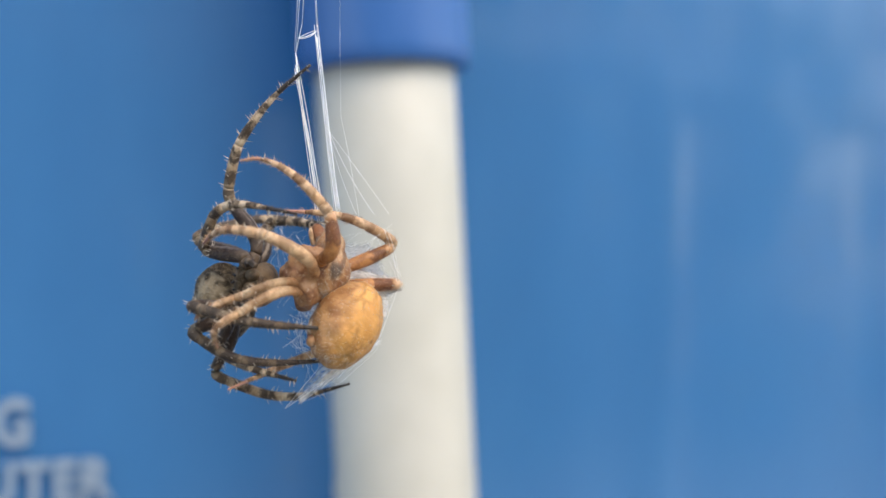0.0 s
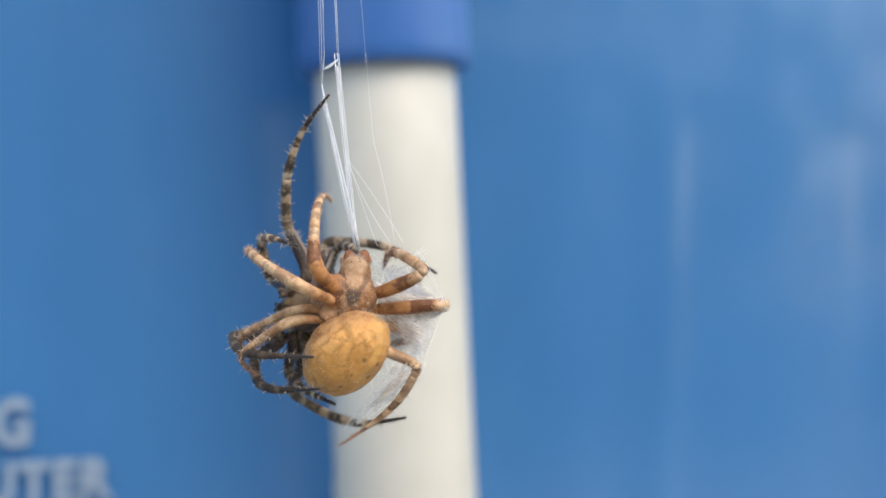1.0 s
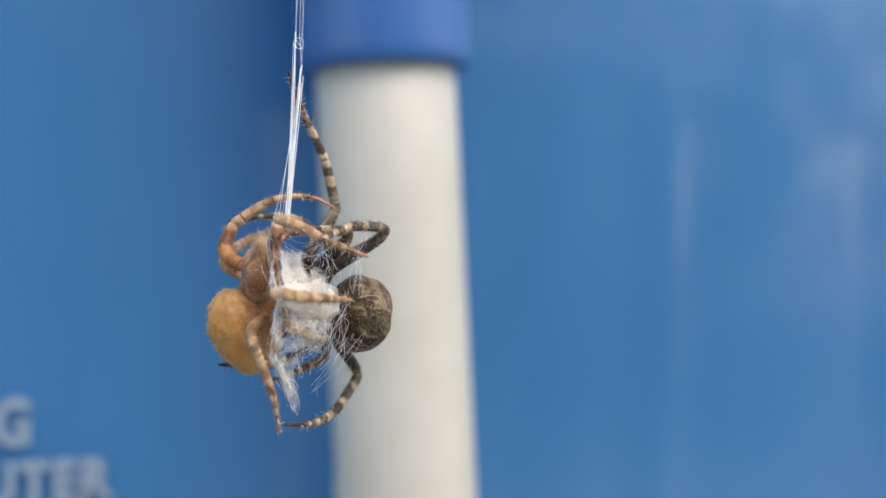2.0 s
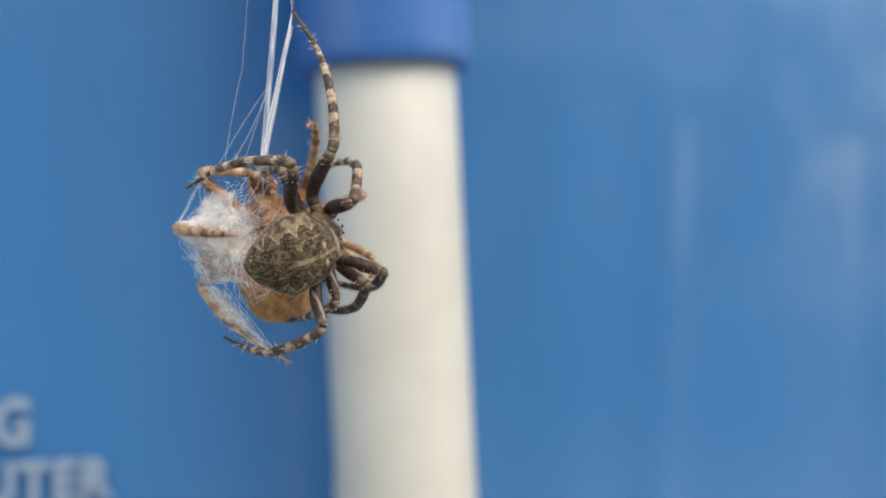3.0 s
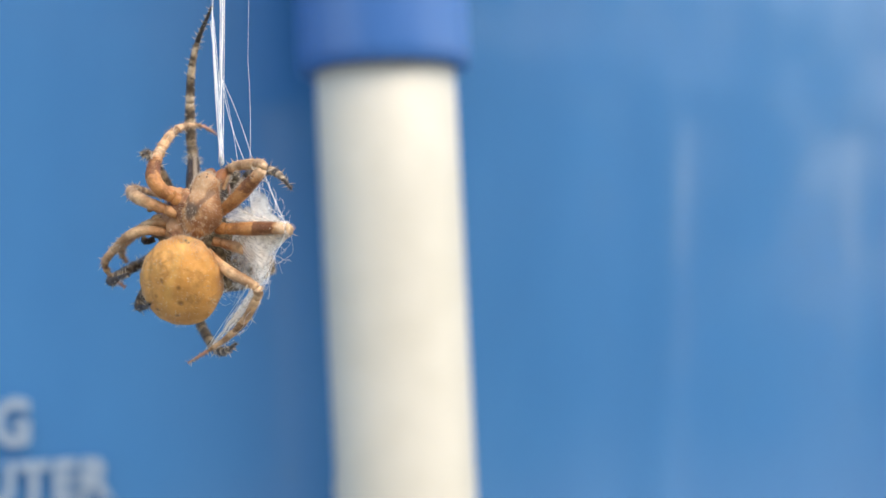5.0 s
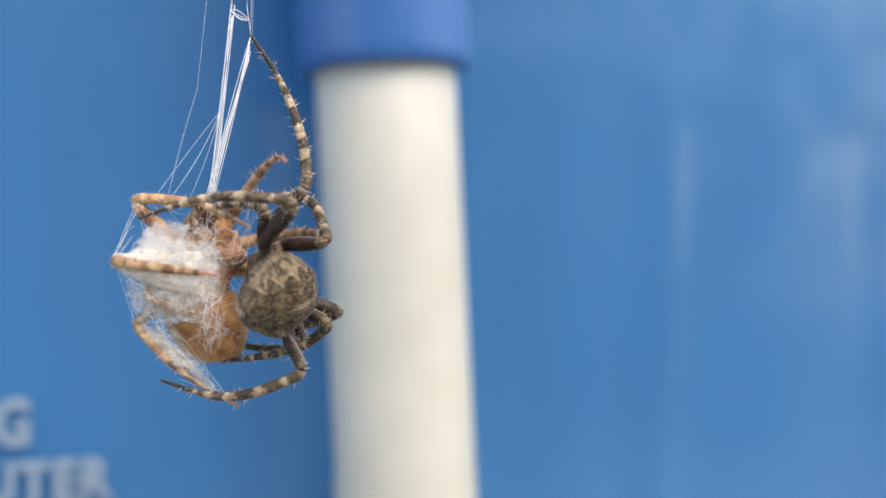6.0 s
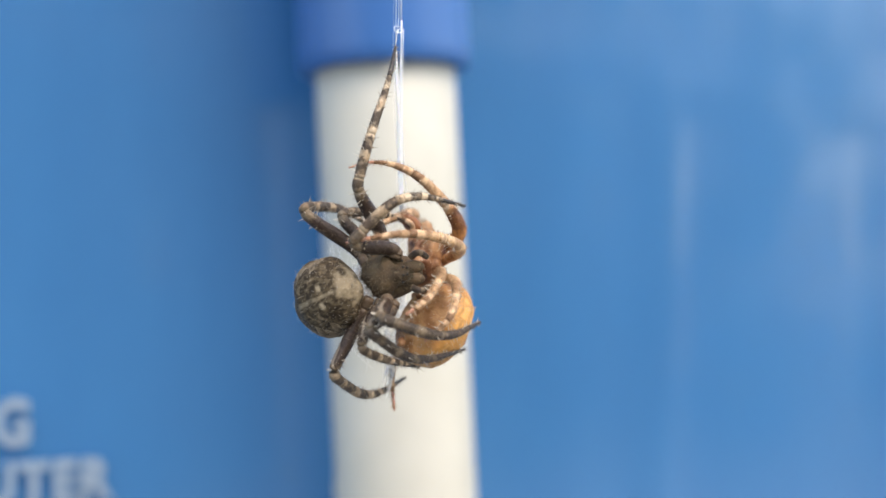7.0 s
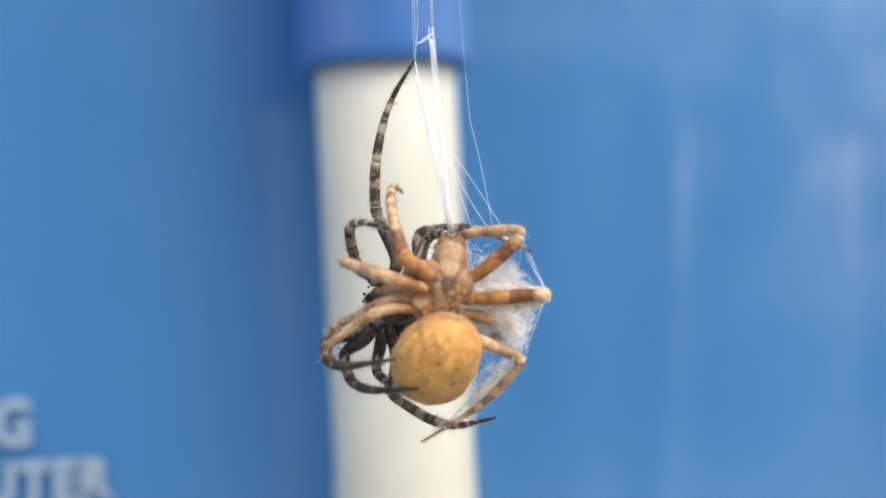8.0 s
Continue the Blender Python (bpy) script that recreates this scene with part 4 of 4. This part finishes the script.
    tuft(r1 + (0, 0.3, 0.2), (8.8, -1.6, 0.6), 14, 0.3, 0.6, 0.6)
    tuft((9.6, -1.4, -0.6), (6.4, 0.6, -4.4), 20, 0.6, 0.5, 0.6)
    tuft(r3 + (0.1, 0.2, 0.4), (5.2, -0.2, -9.0), 12, 0.4, 0.4, 0.4)
    tuft((5.0, 0.8, 0.4), (1.8, 0.2, 1.4), 20, 0.5, 0.6, 0.6)
    tuft((5.2, 1.2, -1.6), (1.6, 1.0, -0.8), 20, 0.5, 0.6, 0.6)
    tuft((5.0, 1.2, -3.2), (1.4, 1.0, -3.4), 20, 0.5, 0.7, 0.6)
    tuft((4.6, 0.4, -4.6), (1.0, 0.2, -5.6), 18, 0.5, 0.7, 0.6)
    tuft((5.0, 0.2, 2.2), (2.0, -0.6, 3.2), 16, 0.5, 0.6, 0.6)
    tuft((2.6, 6.0, 5.2), (4.7, 5.0, 0.0), 14, 0.4, 0.5, 0.5)
    tuft((4.6, 4.6, -0.4), (5.2, 4.4, 3.0), 14, 0.5, 0.5, 0.5)
    tuft((4.4, 4.4, -4.4), (3.2, 0.6, -10.0), 30, 0.5, 0.4, 0.4)
    tuft((4.6, 3.8, -2.0), (4.4, 1.6, -7.0), 24, 0.4, 0.5, 0.5)
    tuft((8.2, -1.2, -2.0), (4.2, 1.6, -2.4), 26, 0.4, 0.7, 0.5)
    tuft((2.2, 1.4, -5.8), (5.6, 0.0, -7.0), 14, 0.4, 0.6, 0.5)
    # a few taut threads
    for a, b in ((r1, r2), (r1 + (-0.4, 0.2, 0.3), r2), (r2, r4), (r4, low), (r3, low), (r2, r3)):
        tagged(part("taut_thread", strand(a, b, rng, 0.016, 0.12, 10), SILK, s), kind="stuff")
    return s


# ---- how it all swings and turns ----
def hang(x, z, turn, rx, ry, y):
    """The bundle's pose: its middle in millimetres from the eye's line, its turn about the thread and its lean in degrees."""
    return Matrix.Translation(EYE + Vector((x, 112 + y, z)) * MM) @ pose(0, 0, 0, rx, 0, 0) @ pose(0, 0, 0, 0, ry, 0) @ pose(0, 0, 0, 0, 0, turn)


def swing_leg(name, turns):
    """Turns a leg about its root: rows of seconds and a turn as a vector in degrees."""
    leg, beyond, far, root, knee, ankle = LEGS[name]
    walk(leg, turn_rows(root, turns))


def bend_knee(name, turns, ends=None):
    """Turns all that lies beyond a leg's knee about the knee; ends: turns of its end about the ankle, at the same seconds."""
    leg, beyond, far, root, knee, ankle = LEGS[name]
    rows = turn_rows(knee, turns)
    bent = [(t, m @ e) for (t, m), (_, e) in zip(rows, turn_rows(ankle, ends))] if ends else rows
    for piece in beyond:
        walk(piece, bent if piece in far else rows)


def turn_rows(pivot, turns):
    """Rows for walk() of turns about a pivot, with steps between them, so that the pivot holds still."""
    rows = []
    for (t, *a), (u, *b) in zip(turns, turns[1:]):
        a, b = Vector(a), Vector(b)
        steps = 1 if u - t > 2 else 1 + int((u - t) / 0.12)
        rows += [(t + (u - t) * i / steps, turn_about(pivot, a.lerp(b, i / steps))) for i in range(steps)]
    return rows + [(turns[-1][0], turn_about(pivot, Vector(turns[-1][1:])))]


def motions():
    rows = [
        (0.00, hang(-14.74, -2.56, 33.0, 0.3, 2.8, -1.64)),
        (0.10, hang(-14.41, -3.00, 35.2, -0.6, 2.8, -1.76)),
        (0.20, hang(-13.08, -3.32, 37.2, -1.9, 1.6, -1.17)),
        (0.30, hang(-12.12, -3.52, 37.0, -2.5, 2.7, -1.83)),
        (0.40, hang(-10.82, -3.52, 35.5, -2.6, 2.2, -0.79)),
        (0.50, hang(-11.34, -3.49, 35.2, -1.0, 2.9, 2.17)),
        (0.60, hang(-11.64, -3.72, 28.9, 0.1, 2.5, 3.58)),
        (0.70, hang(-12.24, -5.41, 21.9, 1.2, 0.5, 3.05)),
        (0.80, hang(-12.32, -5.90, 14.9, 1.7, -0.6, 2.62)),
        (0.90, hang(-11.81, -5.68, 8.0, 2.3, -1.7, 2.34)),
        (1.00, hang(-10.87, -5.04, -0.0, 2.7, -1.7, 1.86)),
        (1.10, hang(-9.32, -4.60, -14.5, 3.1, -3.0, 1.50)),
        (1.20, hang(-11.38, -3.07, -20.0, 1.8, -0.9, 0.23)),
        (1.30, hang(-11.80, -3.00, -26.6, 2.1, -0.3, 1.23)),
        (1.40, hang(-13.39, -3.51, -31.0, 1.6, 0.4, 1.48)),
        (1.50, hang(-14.65, -5.07, -29.7, -0.1, 0.6, 1.36)),
        (1.60, hang(-13.49, -5.56, -40.5, 1.0, 0.8, 0.83)),
        (1.70, hang(-12.77, -4.38, -46.5, 1.1, 1.8, -0.09)),
        (1.95, hang(-13.20, -3.53, -71.8, 0.9, 1.9, 0.56)),
        (2.25, hang(-14.43, -1.15, -102.1, 0.2, 2.2, 2.37)),
        (2.55, hang(-15.66, 1.23, -132.4, -0.4, 2.4, 4.19)),
        (2.80, hang(-16.09, 2.08, -157.7, -0.6, 2.5, 4.84)),
        (2.90, hang(-14.96, 2.46, -165.6, -0.4, 2.3, 4.44)),
        (3.00, hang(-14.21, 2.15, -176.4, -0.7, 0.7, 2.42)),
        (3.10, hang(-14.71, 0.77, -183.8, -1.0, 1.6, 2.58)),
        (3.20, hang(-15.59, 0.09, -192.7, -0.5, 1.8, 2.16)),
        (3.30, hang(-16.59, 1.65, -204.2, 0.2, 2.4, 2.93)),
        (3.40, hang(-15.99, 5.42, -216.9, 1.0, 1.3, 3.63)),
        (3.50, hang(-14.60, 5.27, -227.1, 1.0, 0.7, 1.56)),
        (3.60, hang(-14.26, 1.01, -237.8, -0.4, 0.7, 1.97)),
        (3.70, hang(-14.40, 0.04, -249.3, -0.6, -0.1, 1.28)),
        (3.80, hang(-14.24, 1.82, -258.8, -1.7, -0.7, -0.46)),
        (3.90, hang(-13.85, 2.75, -267.0, -2.1, -0.4, -0.24)),
        (4.00, hang(-12.76, 1.83, -277.1, -1.9, -0.3, 0.26)),
        (4.10, hang(-10.94, 2.50, -286.9, -2.4, -0.6, 0.53)),
        (4.20, hang(-9.88, 2.52, -299.9, -1.1, -0.8, 2.31)),
        (4.30, hang(-10.69, 2.74, -310.7, -1.5, -0.7, 3.51)),
        (4.40, hang(-14.08, 1.97, -318.4, -2.3, 0.2, 2.91)),
        (4.50, hang(-18.75, 1.43, -326.5, -2.3, 1.3, 2.87)),
        (4.60, hang(-22.47, 2.05, -335.6, -2.2, 1.8, 2.01)),
        (4.70, hang(-23.64, 2.21, -345.2, -2.0, 2.6, 1.88)),
        (4.95, hang(-22.99, 2.29, -376.1, -1.8, 2.9, 1.48)),
        (5.25, hang(-21.18, 2.53, -413.1, -1.2, 3.8, 0.37)),
        (5.55, hang(-19.36, 2.76, -450.2, -0.5, 4.7, -0.75)),
        (5.80, hang(-18.71, 2.84, -481.1, -0.3, 5.1, -1.15)),
        (5.90, hang(-19.56, 1.23, -491.7, -0.5, 3.8, -1.69)),
        (6.00, hang(-17.64, -1.21, -506.0, -0.4, 2.4, -3.31)),
        (6.10, hang(-15.92, -3.06, -513.0, 0.0, 2.4, -2.82)),
        (6.20, hang(-14.08, -2.97, -522.2, 0.2, 2.5, -2.80)),
        (6.30, hang(-13.49, -1.54, -533.0, 0.8, 1.9, -1.05)),
        (6.40, hang(-13.73, -3.06, -543.2, -0.6, 1.7, -1.69)),
        (6.50, hang(-15.46, -3.80, -553.2, 0.2, 3.1, -1.96)),
        (6.60, hang(-16.97, -4.44, -563.5, -0.9, 3.1, -1.83)),
        (6.70, hang(-14.74, -6.63, -579.7, -1.3, -0.4, -3.40)),
        (6.80, hang(-11.56, -6.72, -593.8, -1.7, -0.3, -2.27)),
        (6.90, hang(-8.09, -5.12, -605.3, -0.4, 0.4, 0.74)),
        (7.00, hang(-4.74, -1.74, -618.7, -0.5, 0.3, -0.86)),
        (7.10, hang(-4.08, 0.33, -631.1, 0.1, 1.0, -1.96)),
        (7.20, hang(-5.42, 0.68, -644.7, 1.4, 1.6, -3.35)),
        (7.30, hang(-7.99, 0.11, -658.6, 1.2, 1.6, -4.96)),
        (7.40, hang(-10.83, -0.51, -668.6, 1.5, 2.1, -5.08)),
        (7.50, hang(-12.82, -1.11, -674.9, 2.0, 2.4, -5.41)),
        (7.60, hang(-12.93, -1.43, -685.9, 1.5, 2.2, -5.54)),
        (7.70, hang(-11.14, -3.44, -697.0, 1.6, 0.7, -5.14)),
        (7.80, hang(-7.57, -5.28, -706.1, 1.3, 0.5, -5.85)),
        (7.90, hang(-4.16, -5.75, -714.5, 1.2, -0.5, -5.69)),
        (8.00, hang(-2.13, -3.88, -722.9, 0.5, -1.6, -5.71)),
    ]
    for thing in (ORANGE, GREY, THREADS, WRAP):
        walk(thing, rows)
    # the abdomen is still lifted and turned aside at first, then sinks against the bundle
    late = ORANGE_ABDOMEN.matrix_basis.copy()
    walk(ORANGE_ABDOMEN, [
        (0.0, axes((4.74, -4.16, -3.84), (-0.64, -0.486, -0.596), (0.757, -0.53, -0.381))),
        (0.5, axes((4.93, -4.95, -3.38), (-0.708, -0.313, -0.634), (0.671, -0.578, -0.464))),
        (1.0, axes((2.11, -4.56, -4.17), (-0.658, 0.312, -0.686), (0.396, -0.631, -0.667))),
        (1.5, axes((-0.26, -5.14, -3.78), (-0.729, 0.331, -0.599), (-0.16, -0.933, -0.321))),
        (1.8, axes((0.0, -5.0, -4.0), (-0.68, 0.37, -0.62), (-0.12, -0.92, -0.37))),
        (2.8, late), (8.0, late)])
    # the grey abdomen sways about its waist
    rest, waist = GREY_ABDOMEN.matrix_basis.copy(), Vector((-2.9, 0.85, -0.55)) * MM
    walk(GREY_ABDOMEN, [(t, m @ rest) for t, m in turn_rows(waist, [(0, 0, 0, 22), (0.3, 0, 0, 2), (0.5, 0, 0, -7), (0.8, 0, 0, 0), (8, 0, 0, 0)])])
    # the carrying strands reach further out at first
    knot, hub = Vector((1.85, -1.15, 23)), Vector(HUB)
    out = swing_about(knot * MM, hub - knot, hub + Vector((1.4, -1.0, 0)) - knot)
    for thread in CARRY:
        walk(thread, [(0.0, out), (0.5, out), (1.0, Matrix.Identity(4)), (8.0, Matrix.Identity(4))])
    # legs that still work at the silk in the first second and a half
    swing_leg("l1", [(0, 18, 19, 33), (0.5, 14, 15, 33), (0.75, 7, 14, 16), (1.0, 0, 13, -1), (1.5, 22, -6, 6), (1.7, 20, -6, 6), (2.7, 0, 0, 0), (8, 0, 0, 0)])
    bend_knee("l1", [(0, -15, -22, 7), (0.5, -40, -28, -7), (1.0, 0, 0, 0), (1.5, -34, 21, -26), (1.7, -30, 18, -23), (2.7, 0, 0, 0), (8, 0, 0, 0)])
    swing_leg("l2", [(0, 3, 11, 20), (0.5, -38, 31, -9), (1.0, 8, 12, 14), (1.5, 16, 10, 17), (1.7, 15, 9, 16), (2.7, 0, 0, 0), (8, 0, 0, 0)])
    bend_knee("l2", [(0, -8, -1, -10), (0.5, 8, 3, 5), (1.0, 0, 0, 0), (1.5, 4, 3, -15), (1.7, 4, 3, -14), (2.7, 0, 0, 0), (8, 0, 0, 0)])
    swing_leg("l3", [(0, 0, 0, 0), (1.0, -4, 3, 0), (1.3, -18, 11, 5), (1.5, -14, 8, 2), (1.7, -19, 3, 15), (2.7, 0, 0, 0), (8, 0, 0, 0)])
    swing_leg("r1", [(0, 4, 15, 12), (0.5, 6, 13, 13), (0.7, 2, 18, 5), (1.0, 0, 21, -27), (1.5, -29, -12, -5), (1.7, -27, -11, -4), (2.8, 0, 0, 0), (8, 0, 0, 0)])
    bend_knee("r1", [(0, 4, 8, 10), (0.5, -1, -4, 18), (1.0, -16, 11, -6), (1.5, 1, 9, -42), (1.7, 1, 8, -38), (2.8, 0, 0, 0), (8, 0, 0, 0)],
              [(0, 0, 0, 0), (0.5, 0, 0, 0), (1.0, 0, 0, 0), (1.5, 15, 30, 57), (1.7, 13, 27, 51), (2.8, 0, 0, 0), (8, 0, 0, 0)])
    swing_leg("r4", [(0, 19, 23, 42), (0.1, 15, 18, 42), (0.3, 5, 2, 42), (0.5, -6, 14, 38), (0.7, 1, -1, 6), (1.0, -8, -1, -19), (1.2, -8, 0, -19), (1.5, -17, -8, -20), (1.7, -11, -11, -14), (2.7, 0, 0, 0), (8, 0, 0, 0)])
    swing_leg("b5", [(0, -16, 18, 32), (0.3, -16, 16, 32), (0.5, -12, 18, 32), (0.7, -11, 18, 18), (1.0, -12, 17, 9), (1.2, -13, 9, 6), (1.7, 0, 0, 0), (8, 0, 0, 0)])
    swing_leg("b6", [(0, -12, 9, 36), (0.3, -10, 6, 24), (0.5, -4, 5, 14), (0.7, -6, 8, 8), (1.0, -8, 6, 0), (1.2, -7, 4, 2), (1.7, 0, 0, 0), (8, 0, 0, 0)])
    swing_leg("b3", [(0, -17, -11, 33), (0.5, -19, -10, 28), (0.7, -8, -2, 16), (1.0, 1, 5, 8), (1.2, -14, 3, 7), (1.7, 0, 0, 0), (8, 0, 0, 0)])
    swing_leg("lb", [(0, 0, -4, 16), (0.3, 18, -5, -26), (0.5, 14, -5, -16), (0.7, 2, -2, 3), (1.0, 2, 2, 15), (1.2, 7, 4, 9), (1.5, 14, 12, 4), (1.7, 10, 9, 2), (2.7, 0, 0, 0), (8, 0, 0, 0)])
    # the outer joints of the raised leg are more bent at first
    leg, beyond, far, root, knee, ankle = GREY_LEG
    bend = swing_about(ankle, Vector((4.02, -2.9, 8.55)), Vector((4.46, -4.14, 6.87)))
    for piece in far:
        walk(piece, [(0.0, bend), (1.7, bend), (2.8, Matrix.Identity(4)), (8.0, Matrix.Identity(4))])


def turn_about(pivot, turn):
    q = Matrix.Rotation(radians(turn.length), 4, turn.normalized() if turn.length > 0 else Vector((0, 0, 1)))
    return Matrix.Translation(Vector(pivot)) @ q @ Matrix.Translation(-Vector(pivot))


def swing_about(pivot, a, b):
    """The turn about a pivot that carries the way a to the way b."""
    q = Vector(a).rotation_difference(Vector(b)).to_matrix().to_4x4()
    return Matrix.Translation(Vector(pivot)) @ q @ Matrix.Translation(-Vector(pivot))


ground()
# unseen helper: gives the glossy blue sheet something dark to reflect
added_wall("added_wall_south", (-2.5, -5.0, 0), (8.4, -5.0, 0), DARK_PLASTER, "plain dark grey plastered wall added behind the camera, out of view, to darken reflections")
panel()
pole()
ORANGE, ORANGE_ABDOMEN, ORANGE_LEGS = orange_spider()
GREY, GREY_ABDOMEN, GREY_LEG, GREY_LEGS = grey_spider()
LEGS = {**ORANGE_LEGS, **GREY_LEGS}
THREADS, CARRY = threads()
WRAP = silk_wrap()
motions()
